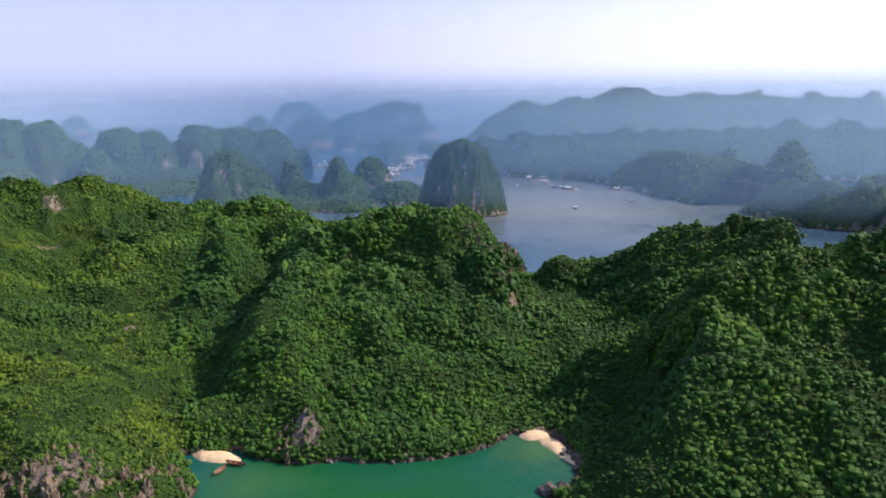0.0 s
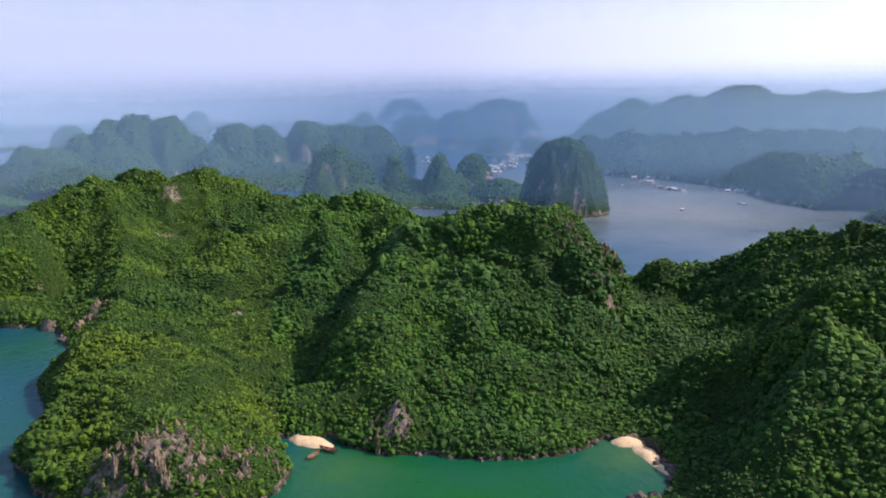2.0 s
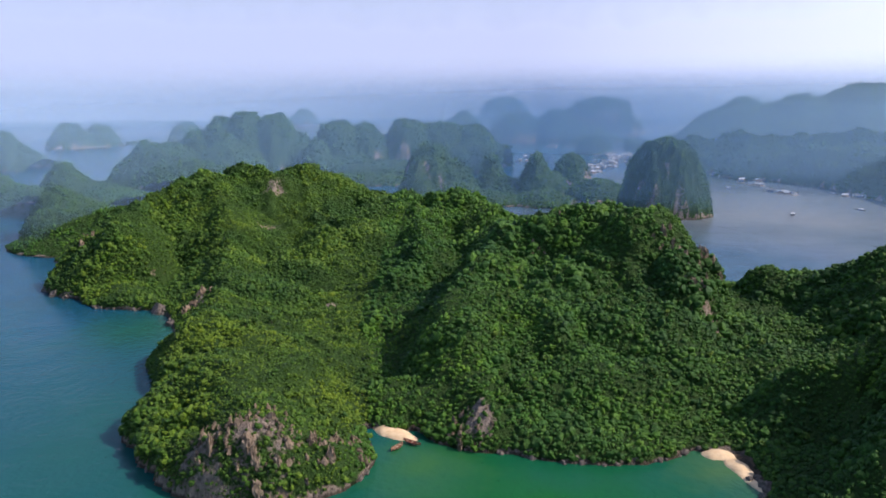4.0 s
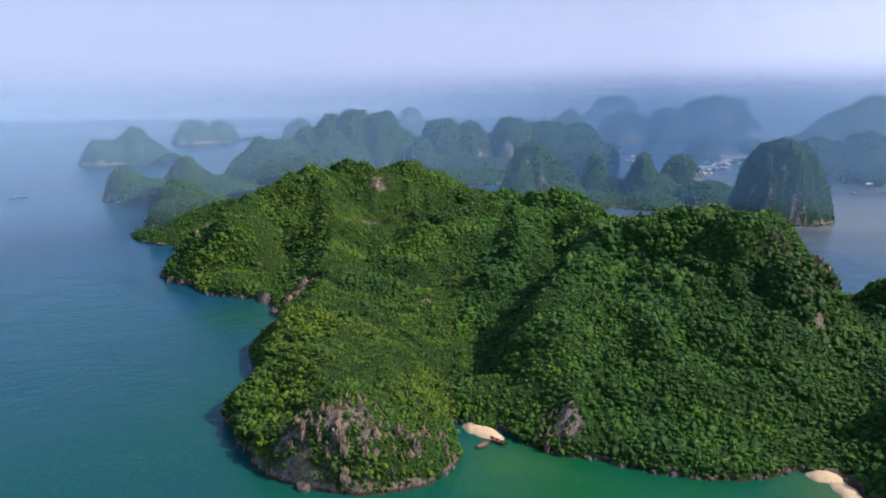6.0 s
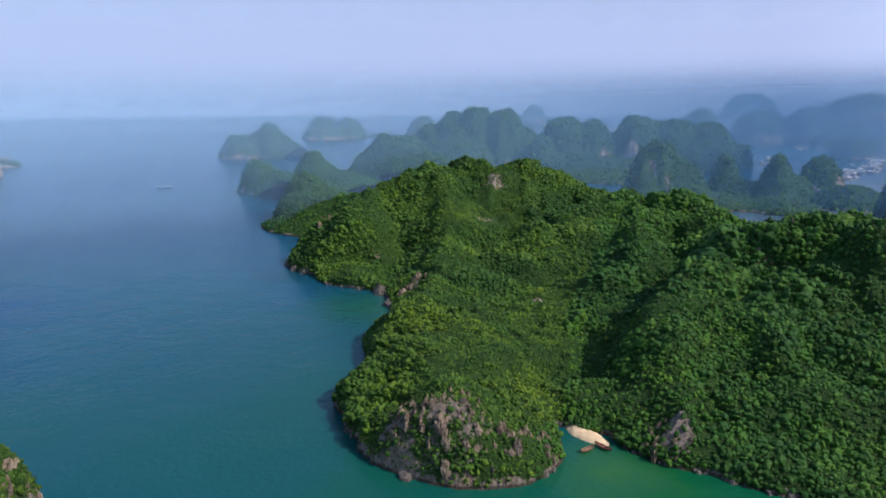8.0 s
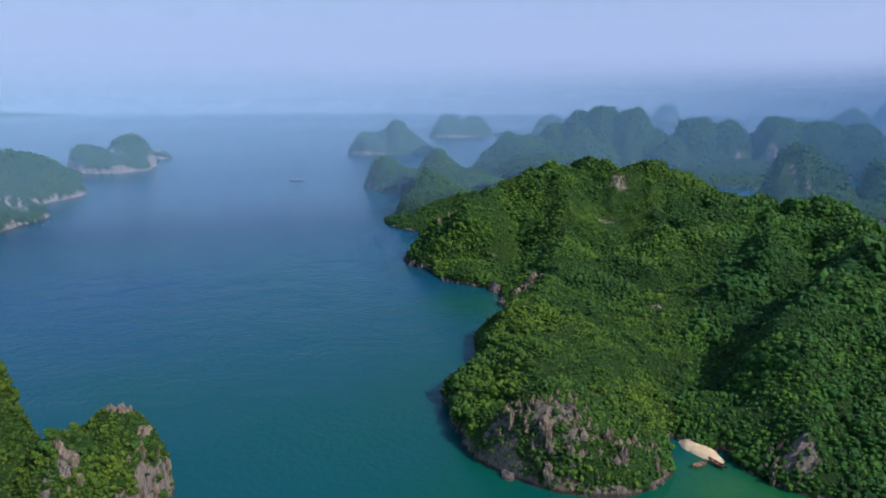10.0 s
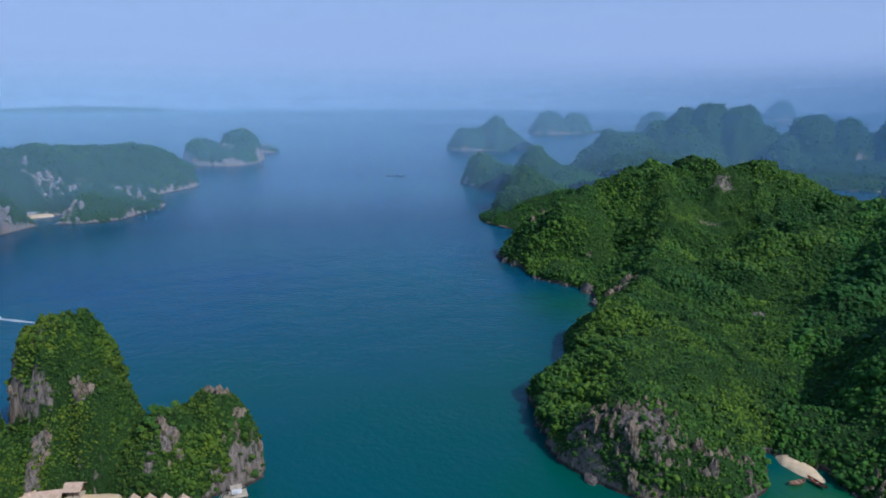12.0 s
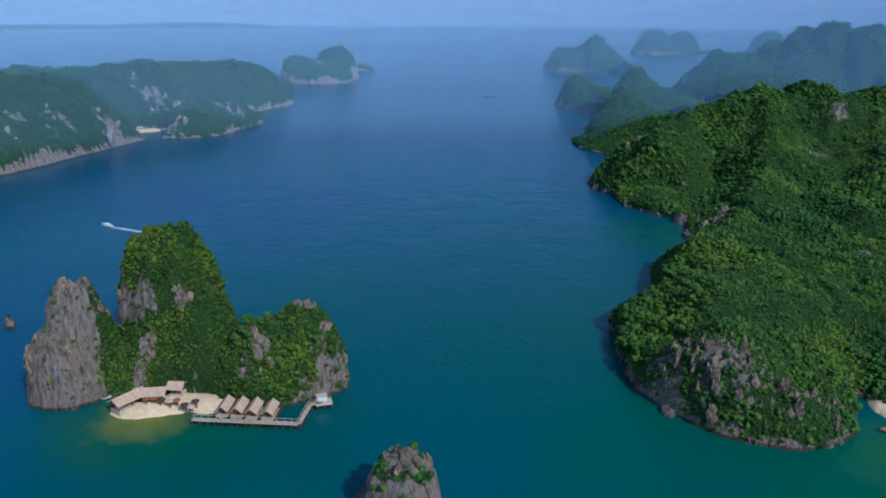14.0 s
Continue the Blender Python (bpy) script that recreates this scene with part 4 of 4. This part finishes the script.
def bungalow(x, y, turn):
    b = base("bungalow", "red-brown wooden bungalow on stilts with a pale thatch roof", "bungalow", "row of bungalows", x, y, 0, turn)
    part("floor_deck", boxed(-1.8, 1.8, -4.0, 3.4, 1.7, 1.9, bevel=0.04), DECK, b)
    for px in (-1.6, 1.6):
        for py in (-3.7, -0.5, 3.1):
            post(b, px, py, -1.5, 1.7)
    part("wall", boxed(-1.5, 1.5, -1.9, 3.0, 1.9, 4.0), REDP, b)
    part("door", boxed(-0.45, 0.45, -1.98, -1.9, 1.92, 3.8), DARKWOOD, b, "dark wooden door")
    for px in (-1.3, 0.8):
        w = part("window", boxed(px, px + 0.5, -1.96, -1.9, 2.7, 3.5), DARKWOOD, b)
        part("sill", boxed(px - 0.06, px + 0.56, -2.02, -1.9, 2.6, 2.7), DECK, w)
    roof = part("roof", ridged(7.6, 1.95, 3.6, 5.2, 0.2, 1), THATCH, b, "pale tan thatch roof")
    part("far_slope", ridged(7.6, 1.95, 3.6, 5.2, 0.2, -1), THATCH, roof)
    part("ridge_cap", rod((0, -3.85, 5.22), (0, 3.85, 5.22), 0.13), THATCH, roof)
    for px in (-1.7, 1.7):
        part("porch_rail", boxed(px - 0.05, px + 0.05, -3.95, -1.9, 2.7, 2.8), DECK, b)
    part("porch_rail", boxed(-1.75, 1.75, -3.98, -3.9, 2.7, 2.8), DECK, b)
    return b


def hall(x, y, z, turn, length, depth, label):
    b = base("pavilion", label, "pavilion", "", x, y, z, turn)
    part("floor", boxed(-length / 2, length / 2, -depth / 2, depth / 2, -1.2, 0.3), DECK, b)
    n = max(2, int(length / 3.2))
    for k in range(n + 1):
        for s in (-1, 1):
            post(b, -length / 2 + 0.3 + k * (length - 0.6) / n, s * (depth / 2 - 0.3), 0.3, 2.7, 0.11)
    part("back_wall", boxed(-length / 2 + 0.3, length / 2 - 0.3, depth / 2 - 0.35, depth / 2 - 0.2, 0.3, 2.6), REDP, b)
    roof = part("roof", gable(length + 1.2, depth / 2 + 0.8, 2.5, 4.0, 0.2), THATCH, b, "long pale brown roof")
    part("back_slope", mirrored(gable(length + 1.2, depth / 2 + 0.8, 2.5, 4.0, 0.2)), THATCH, roof)
    part("ridge_cap", rod((-length / 2 - 0.6, 0, 4.03), (length / 2 + 0.6, 0, 4.03), 0.14), THATCH, roof)
    for k in range(int(length / 1.6)):
        part("roof_batten", boxed(-length / 2 + 0.4 + 1.6 * k, -length / 2 + 0.52 + 1.6 * k, -0.05, 0.05, 4.1, 4.2), DARKWOOD, roof)
    return b


def walkway(p, q, width, label, z=1.9, gap=2.4, rail=True, group="resort walkways"):
    (x0, y0), (x1, y1) = p, q
    length, turn = math.hypot(x1 - x0, y1 - y0), math.degrees(math.atan2(y1 - y0, x1 - x0))
    b = base("walkway", label, "walkway", group, x0, y0, 0, turn)
    part("deck", boxed(0, length, -width / 2, width / 2, z - 0.18, z, bevel=0.03), DECK, b)
    n = max(1, round(length / gap))
    for k in range(n + 1):
        for s in (-1, 1):
            post(b, k * length / n, s * (width / 2 - 0.1), -2.0, z - 0.18, 0.16)
            if rail:
                part("rail_post", boxed(k * length / n - 0.06, k * length / n + 0.06, s * (width / 2 - 0.06) - 0.05, s * (width / 2 - 0.06) + 0.05, z, z + 1.0), DECK, b)
    if rail:
        for s in (-1, 1):
            part("handrail", boxed(0, length, s * (width / 2 - 0.06) - 0.05, s * (width / 2 - 0.06) + 0.05, z + 1.0, z + 1.1), DECK, b)
    return b


WA, WB, WC, WD = [(-185.8, 44.8), (-167.0, 71.4), (-175.7, 78.4), (-175.3, 82.4)]
walkway(WA, WB, 1.8, "pale timber boardwalk on posts along the waterfront")
walkway(WB, WC, 1.4, "pale timber walkway climbing along the rocks")
walkway(WC, WD, 1.4, "pale timber walkway out to the landing stage")
front = math.degrees(math.atan2(WB[1] - WA[1], WB[0] - WA[0]))
for bx, by in [(-185.8, 54.8), (-182.9, 58.4), (-179.9, 62.0), (-176.8, 66.0)]:
    bungalow(bx, by, front)
    ux, uy = math.cos(radians(front)), math.sin(radians(front))
    d = (bx - WA[0]) * ux + (by - WA[1]) * uy
    off = -(bx - WA[0]) * uy + (by - WA[1]) * ux
    walkway((WA[0] + d * ux, WA[1] + d * uy), (bx + 4.0 * uy, by - 4.0 * ux), 1.1, "short pale timber gangway to a bungalow", rail=False)
ub, vb = math.cos(radians(front)), math.sin(radians(front))
low_deck = base("platform", "dark timber platform under the row of bungalows", "platform", "", WA[0], WA[1], 0, front)
spans = [((bx - WA[0]) * ub + (by - WA[1]) * vb, -(bx - WA[0]) * vb + (by - WA[1]) * ub) for bx, by in [(-185.8, 54.8), (-182.9, 58.4), (-179.9, 62.0), (-176.8, 66.0)]]
d0, d1, off = min(s[0] for s in spans) - 2.4, max(s[0] for s in spans) + 2.4, sum(s[1] for s in spans) / 4
for k in range(12):
    part("plank", boxed(d0, d1, off - 2.6 + k * 0.95, off - 1.72 + k * 0.95, 1.3, 1.5), DARKWOOD, low_deck)
for k in range(5):
    for py in (off - 2.2, off + 3.0, off + 7.6):
        post(low_deck, d0 + 0.4 + k * (d1 - d0 - 0.8) / 4, py, -1.5, 1.3, 0.14)
jx, jy = (-175.4, 82.8)
jt = base("landing_stage", "pale concrete and timber landing stage with a small hut", "landing stage", "", jx, jy, 0, front + 20)
part("platform", boxed(-2.6, 2.6, -2.0, 2.0, 1.4, 1.9, bevel=0.05), DECK, jt)
for px in (-2.3, 0, 2.3):
    for py in (-1.7, 1.7):
        post(jt, px, py, -2, 1.4, 0.18)
part("hut_wall", boxed(-1.9, 1.0, -0.3, 1.7, 1.9, 3.6), WHITE, jt, "white hut wall")
part("hut_roof", boxed(-2.2, 1.3, -0.6, 2.0, 3.6, 3.78, bevel=0.05), DECK, jt, "flat pale roof")
(h0, h1, h2), hz = [(-203.7, 26.4), (-206.8, 33.3), (-203.8, 39.7)], 1.6
for p, q, label in ((h0, h1, "long open pavilion with a brown thatch roof beside the cliff"), (h1, h2, "open dining pavilion with a brown thatch roof")):
    hall((p[0] + q[0]) / 2, (p[1] + q[1]) / 2, hz, math.degrees(math.atan2(q[1] - p[1], q[0] - p[0])), math.hypot(q[0] - p[0], q[1] - p[1]) + 2.0, 4.6, label)
kx, ky = (-203.2, 44.3)
hall(kx, ky, 2.6, front, 4.2, 4.0, "small thatched kiosk beside the green slope")


def parasol(x, y, z, turn, colour):
    b = base("beach_table", "thatched beach parasol over a low wooden table", "parasol", "parasols on the beach", x, y, z, turn)
    part("pole", rod((0, 0, -0.5), (0, 0, 2.3), 0.05), DARKWOOD, b)
    bm = bmesh.new()
    bmesh.ops.create_cone(bm, cap_ends=True, segments=10, radius1=1.35, radius2=0.08, depth=0.7, matrix=Matrix.Translation((0, 0, 2.2)))
    part("canopy", bm, colour, b)
    part("tabletop", boxed(-0.6, 0.6, -0.4, 0.4, 0.68, 0.74), WOOD, b)
    for sx in (-0.5, 0.5):
        part("table_leg", boxed(sx - 0.05, sx + 0.05, -0.35, 0.35, -0.2, 0.68), WOOD, b)
    return b


for k, (px, py) in enumerate([(-207.6, 33.7), (-205.8, 35.9), (-202.0, 36.9), (-199.8, 38.7), (-197.7, 40.8), (-197.3, 42.7), (-193.3, 44.2), (-190.9, 45.6), (-202.9, 34.7), (-193.6, 47.6)]):
    parasol(px, py, 1.5, 40 * k, (DARKWOOD, THATCH, REDP)[k % 3])
wx, wy = (-215.6, 23.8)
sampan("white boat drawn up beside the cliff", "resort boats", wx, wy, 0.3, front + 10, 5.0, 1.7, WHITE)


# ---- boats on the water ----
def speedboat(x, y, turn):
    b = base("speedboat", "white speedboat running fast with a long wake", "boat", "", x, y, 0.0, turn)
    part("hull", hull(9.0, 2.6, 1.0, 0.5), WHITE, b)
    part("cabin", boxed(-1.5, 2.0, -0.9, 0.9, 0.8, 2.0, bevel=0.15), WHITE, b)
    part("windscreen", boxed(2.0, 2.1, -0.85, 0.85, 1.2, 1.9), DARKWOOD, b)
    bm = bmesh.new()
    a = [bm.verts.new(p) for p in ((-3, -0.9, 0.06), (-3, 0.9, 0.06), (-14, 1.6, 0.05), (-14, -1.6, 0.05), (-46, 0.5, 0.04), (-46, -0.5, 0.04))]
    bm.faces.new((a[0], a[1], a[2], a[3]))
    bm.faces.new((a[3], a[2], a[4], a[5]))
    w = part("wake", bmesh.ops.solidify(bm, geom=bm.faces[:], thickness=0.03) and bm, FOAM, b, "white foaming wake")
    return b


sx, sy = (-423.2, 52.8)
speedboat(sx, sy, -144.7)
for k, ((x, y), big) in enumerate([((-837.9, 603.2), 9), ((-834.0, 609.6), 11), ((152.4, 823.7), 16), ((110.1, 1055.2), 14), ((228.4, 875.0), 12), ((-842.0, 598.4), 11), ((-1770.2, 266.4), 14), ((-1176.7, 1378.8), 12), ((-1032.7, 1287.8), 11), ((230.8, 1016.2), 12)]):
    sampan("small fishing boat with a cabin on open water" if big < 12 else "long fishing boat with a pale cabin roof in the bay", "fishing boats", x, y, -0.15, 35 * k, big, big * 0.27, DARKWOOD, True)


# ---- floating village ----
def float_house(label, wallmat, roofmat):
    b = base("floating_house", label, "floating house", "floating fishing village")
    part("raft", boxed(-5.5, 5.5, -4.5, 4.5, -0.3, 0.5, bevel=0.06), DECK, b)
    part("wall", boxed(-3.2, 3.2, -2.6, 2.6, 0.5, 3.0), wallmat, b)
    part("door", boxed(-0.5, 0.5, -2.68, -2.6, 0.5, 2.5), DARKWOOD, b)
    roof = part("roof", gable(7.4, 3.3, 2.8, 4.4), roofmat, b)
    part("back_slope", mirrored(gable(7.4, 3.3, 2.8, 4.4)), roofmat, roof)
    for s in (-1, 1):
        part("net_frame", boxed(s * 4.4 - 0.7, s * 4.4 + 0.7, -4.2, 4.2, 0.5, 0.62), DARKWOOD, b)
    return b


kinds = [float_house("pale floating house on a timber raft", WHITE, ROOFM), float_house("blue floating house on a timber raft", BLUEP, ROOFM),
         float_house("brown floating house with a pale roof on a raft", WOOD, WHITE)]
rng = random.Random(4)
spots = []
for (x0, y0), (x1, y1), n, spread in [((-97.6, 1238.9), (-44.0, 1637.6), 90, 16), ((-111.5, 1629.0), (-23.7, 1894.6), 46, 20), ((-225.8, 1365.9), (-247.9, 1611.6), 8, 6), ((105.4, 1239.6), (160.0, 1091.1), 12, 8), ((152.4, 1035.2), (181.9, 996.4), 8, 6), ((248.6, 989.6), (273.2, 982.3), 7, 6), ((-258.6, 1867.6), (-172.5, 1877.5), 10, 12), ((-26.2, 2647.3), (13.4, 2887.6), 6, 16)]:
    for k in range(n):
        s = rng.random()
        spots.append((x0 + (x1 - x0) * s + rng.gauss(0, spread), y0 + (y1 - y0) * s + rng.gauss(0, spread)))
for k, (x, y) in enumerate(spots):
    m = pose(x, y, 0, 0, 0, rng.uniform(0, 360))
    if k < 3:
        kinds[k].matrix_basis = m
    else:
        copy_thing(kinds[rng.randrange(3)], m)

# ---- buildings under the far cliffs, and a mast on the massif ----
(fx0, fy0), (fx1, fy1) = [(-769, 114), (-768, 160)]
ft = math.degrees(math.atan2(fy1 - fy0, fx1 - fx0))
for k in range(5):
    s = (k + 0.5) / 5
    b = base("beach_house", "low white beach house under pale cliffs", "house", "row of beach houses", fx0 + (fx1 - fx0) * s, fy0 + (fy1 - fy0) * s, 1.5, ft)
    part("wall", boxed(-4.2, 4.2, -3, 3, -2.0, 2.6), WHITE, b)
    part("roof", gable(9.2, 3.6, 2.4, 3.9), WHITE, b)
    part("back_slope", mirrored(gable(9.2, 3.6, 2.4, 3.9)), ROOFM, b)
    for wx in (-2.6, 0, 2.6):
        part("window", boxed(wx - 0.5, wx + 0.5, -3.06, -3, 0.4, 1.8), DARKWOOD, b)
mx, my, mz = (729, 1787, 146)
mast = base("radio_mast", "thin grey radio mast on the ridge top", "mast", "", mx, my, mz - 12)
part("pole", rod((0, 0, 0), (0, 0, 28), 0.9, 0.35), ROOFM, mast)
for z in (14, 19, 24):
    part("crossarm", boxed(-2, 2, -0.2, 0.2, z, z + 0.5), ROOFM, mast)


# ---- boulders along the shore ----
def boulder(seed, squat):
    rng = random.Random(seed)
    bm = bmesh.new()
    bmesh.ops.create_icosphere(bm, subdivisions=2, radius=1.0)
    for v in bm.verts:
        n = noise.noise(v.co * 1.3 + Vector((seed * 3.1, 0, 0))) * 0.55 + noise.noise(v.co * 3.1 + Vector((0, seed * 1.7, 0))) * 0.22
        v.co *= 1 + n
        v.co.z *= squat
    me = bpy.data.meshes.new("boulder")
    bm.to_mesh(me)
    bm.free()
    me.materials.append(BOULDER)
    return me


BOULDER = plain("shore_rock", (0.05, 0.042, 0.035), (0.2, 0.17, 0.145), 0.9, 0.9, 0.6)
stones = [boulder(k, s) for k, s in enumerate((0.7, 0.9, 0.6, 1.1))]
rs = np.random.RandomState(9)


def shore_points(land, x0, x1, y0, y1, n, level=0.4):
    x, y = rs.uniform(x0, x1, 90000), rs.uniform(y0, y1, 90000)
    h = land.height(x, y)
    k = np.where(np.abs(h - level) < 0.7)[0][:n]
    return list(zip(x[k], y[k]))


for land, area, n, size in ((main, (-215, 70, 160, 275), 160, 0.9), (main, (-380, -220, 270, 400), 40, 1.5), (islet, (-270, -160, -20, 120), 75, 0.75), (stack, (-140, -100, 60, 100), 15, 0.7)):
    for x, y in shore_points(land, *area, n):
        if math.hypot(x + 80, y - 230) < 10 or math.hypot(x - 36, y - 243) < 11:
            continue
        ob = tagged(new("boulder", stones[rs.randint(4)]), "weathered grey-brown limestone boulder at the waterline", "boulder", "boulders along the shore")
        s = size * math.exp(rs.normal(0, 0.45))
        ob.matrix_basis = pose(x, y, 0.15 * s, rs.uniform(-20, 20), rs.uniform(-20, 20), rs.uniform(0, 360)) @ Matrix.Diagonal((s, s * rs.uniform(0.7, 1.1), s, 1))


# ---- rock ribs and columns that break through the green ----
OUTCROP = plain("weathered_limestone", (0.06, 0.046, 0.033), (0.36, 0.27, 0.185), 0.7, 0.9, 1.0, (1, 1, 0.45))


def rib(seed):
    """An upright fluted limestone fin with a broken crest."""
    bm = bmesh.new()
    bmesh.ops.create_icosphere(bm, subdivisions=3, radius=1.0)
    for v in bm.verts:
        flute = noise.noise(Vector((v.co.x * 3.2 + seed * 5.3, v.co.y * 3.2, v.co.z * 0.5)))
        chip = noise.noise(v.co * 4.5 + Vector((0, seed * 2.9, 0)))
        v.co *= 1 + 0.55 * flute + 0.22 * chip
        v.co.z += 0.5 * max(v.co.z, 0) * noise.noise(Vector((v.co.x * 2.2, v.co.y * 2.2, seed * 4.1)))
    me = bpy.data.meshes.new("rock_outcrop")
    bm.to_mesh(me)
    bm.free()
    me.materials.append(OUTCROP)
    return me


ribs = [rib(k) for k in range(5)]
for land, areas in ((main, [(-106.2, 188.8, 12, 46, 0.8), (-119.7, 185.7, 9, 22, 0.9), (-91.6, 189.0, 8, 22, 0.85), (-85.7, 205.6, 6, 16, 0.8), (-82.5, 214.4, 5, 14, 0.7), (-121.6, 175.3, 7, 10, 0.8), (-51, 234, 8, 26, 0.8), (30, 352, 11, 26, 1.3), (13, 366, 8, 12, 1.2), (-50, 382, 12, 12, 1.1), (-347, 386, 6, 8, 1.6), (-230, 336, 8, 10, 1.5), (-100, 184, 8, 18, 0.8)]), (islet, [(-226, 12, 9, 16, 1.1), (-230, 30, 6, 10, 1.2), (-213, 51, 4, 10, 0.8), (-190.6, 68, 5, 18, 0.8), (-195, 86, 5, 12, 0.8), (-183, 91, 5, 16, 1.0), (-181, 84, 4, 10, 0.8), (-215, 38, 3, 8, 0.8)]), (stack, [(-120, 82, 8, 14, 1.2)])):
    for cx, cy, radius, n, size in areas:
        for k in range(n):
            a, r = rs.uniform(0, 2 * math.pi), radius * math.sqrt(rs.rand())
            x, y = cx + r * math.cos(a), cy + r * math.sin(a)
            z = float(land.height(np.array([x]), np.array([y]))[0])
            if z < 0.6:
                continue
            s = size * math.exp(rs.normal(0, 0.35))
            ob = tagged(new("rock_outcrop", ribs[rs.randint(5)]), "grey-brown weathered limestone rib among green shrubs", "rock", "limestone ribs on the slopes")
            tilt = Matrix.Rotation(rs.uniform(0, 2 * math.pi), 4, "Z") @ Matrix.Rotation(rs.uniform(-0.25, 0.25), 4, "Y")
            ob.matrix_basis = Matrix.Translation((x, y, z - 0.2 * s)) @ tilt @ Matrix.Diagonal((s * rs.uniform(0.6, 1.3), s * rs.uniform(0.45, 0.8), s * rs.uniform(1.1, 2.2), 1))


# pale rocks at the foot of the far cliffs
bm = bmesh.new()
for land, areas in ((farleft, [(-632, 12, 16, 12, 2.4), (-664, 52, 16, 14, 2.4), (-692, 92, 14, 14, 2.8), (-708, 152, 10, 12, 2.4), (-750, 222, 12, 12, 2.4), (-785, 150, 26, 24, 3.0), (-960, 280, 20, 12, 3.2), (-985, 330, 12, 10, 3.2)]),
                    (farleft_b, [(-1141.5, 483.8, 14, 7, 3.6), (-1200.1, 545.7, 14, 7, 3.6), (-1315.4, 633.0, 14, 7, 3.6)])):
    for cx, cy, radius, n, size in areas:
        for k in range(n):
            a, r = rs.uniform(0, 2 * math.pi), radius * math.sqrt(rs.rand())
            x, y = cx + r * math.cos(a), cy + r * math.sin(a)
            z = float(land.height(np.array([x]), np.array([y]))[0])
            if z < 0:
                continue
            s = size * math.exp(rs.normal(0, 0.35))
            q = bmesh.ops.create_icosphere(bm, subdivisions=1, radius=1.0, matrix=pose(x, y, z, rs.uniform(-30, 30), rs.uniform(-30, 30), rs.uniform(0, 360)) @ Matrix.Diagonal((s * 0.7, s * 0.5, s * 1.1, 1)))
            for v in q["verts"]:
                v.co += Vector(rs.uniform(-0.25, 0.25, 3) * s)
cliff_rocks = part("cliff_rocks", bm, plain("pale_cliff_rock", (0.12, 0.1, 0.09), (0.42, 0.36, 0.31), 0.3, 0.9, 0.8))
tagged(cliff_rocks, "pale broken rocks at the foot of distant sea cliffs", "rocks", kind="stuff")


# ---- trees that stand out on the near slopes ----
BARK = plain("bark", (0.05, 0.035, 0.025), (0.13, 0.1, 0.075), 2.0, 0.9, 0.5)
LEAF_LONE = foliage("leaf_lone", (0.02, 0.06, 0.01), (0.045, 0.11, 0.014), (0.1, 0.17, 0.02), 0.05)


def tree(seed):
    rng2 = np.random.RandomState(seed)
    b = base("tree", "broad-crowned green tree standing above the forest", "tree", "trees above the forest")
    bm = rod((0, 0, -1.2), (0.15, 0.1, 2.6), 0.22, 0.13)
    tips = [(0.15, 0.1, 3.4)]
    for k in range(4):
        a = 2 * math.pi * k / 4 + rng2.uniform(-0.4, 0.4)
        q = (1.3 * math.cos(a), 1.3 * math.sin(a), 3.0 + rng2.uniform(-0.5, 0.6))
        rod((0.1, 0.05, 1.6 + 0.2 * k), q, 0.09, 0.04, 5, bm)
        tips.append(q)
    part("trunk", bm, BARK, b)
    pts = np.array([(t[0] + rng2.normal(0, 0.45), t[1] + rng2.normal(0, 0.45), t[2] + rng2.normal(0, 0.35)) for t in tips for _ in range(5)])
    v, f = crowns(pts[:, 0], pts[:, 1], pts[:, 2], pts[:, 0] * 0, pts[:, 1] * 0, 0.85, 1, rng2)
    ob = new("crown", mesh_of("crown", v, f, LEAF_LONE))
    ob.parent = b
    return b


models = [tree(k) for k in range(4)]
count = 0
for land, area, n in ((main, (-170, 190, 170, 330), 90), (islet, (-235, -185, 40, 90), 16)):
    x, y = rs.uniform(area[0], area[1], 4000), rs.uniform(area[2], area[3], 4000)
    z = land.height(x, y)
    gx, gy = land.slope(x, y)
    steep = np.hypot(gx, gy)
    good = np.where((z > 2.5) & (z < (60 if land is main else 22)) & (steep < 1.3) & (land.bareness(x, y, z, steep) < 0.4))[0][:n]
    for k in good:
        s = 0.45 + 0.3 * rs.rand()
        m = pose(x[k], y[k], z[k], 0, 0, rs.uniform(0, 360))
        if count < 4:
            t = models[count]
            t.matrix_basis = m
        else:
            t = copy_thing(models[rs.randint(4)], m)
        t.scale = (s, s, s)
        count += 1
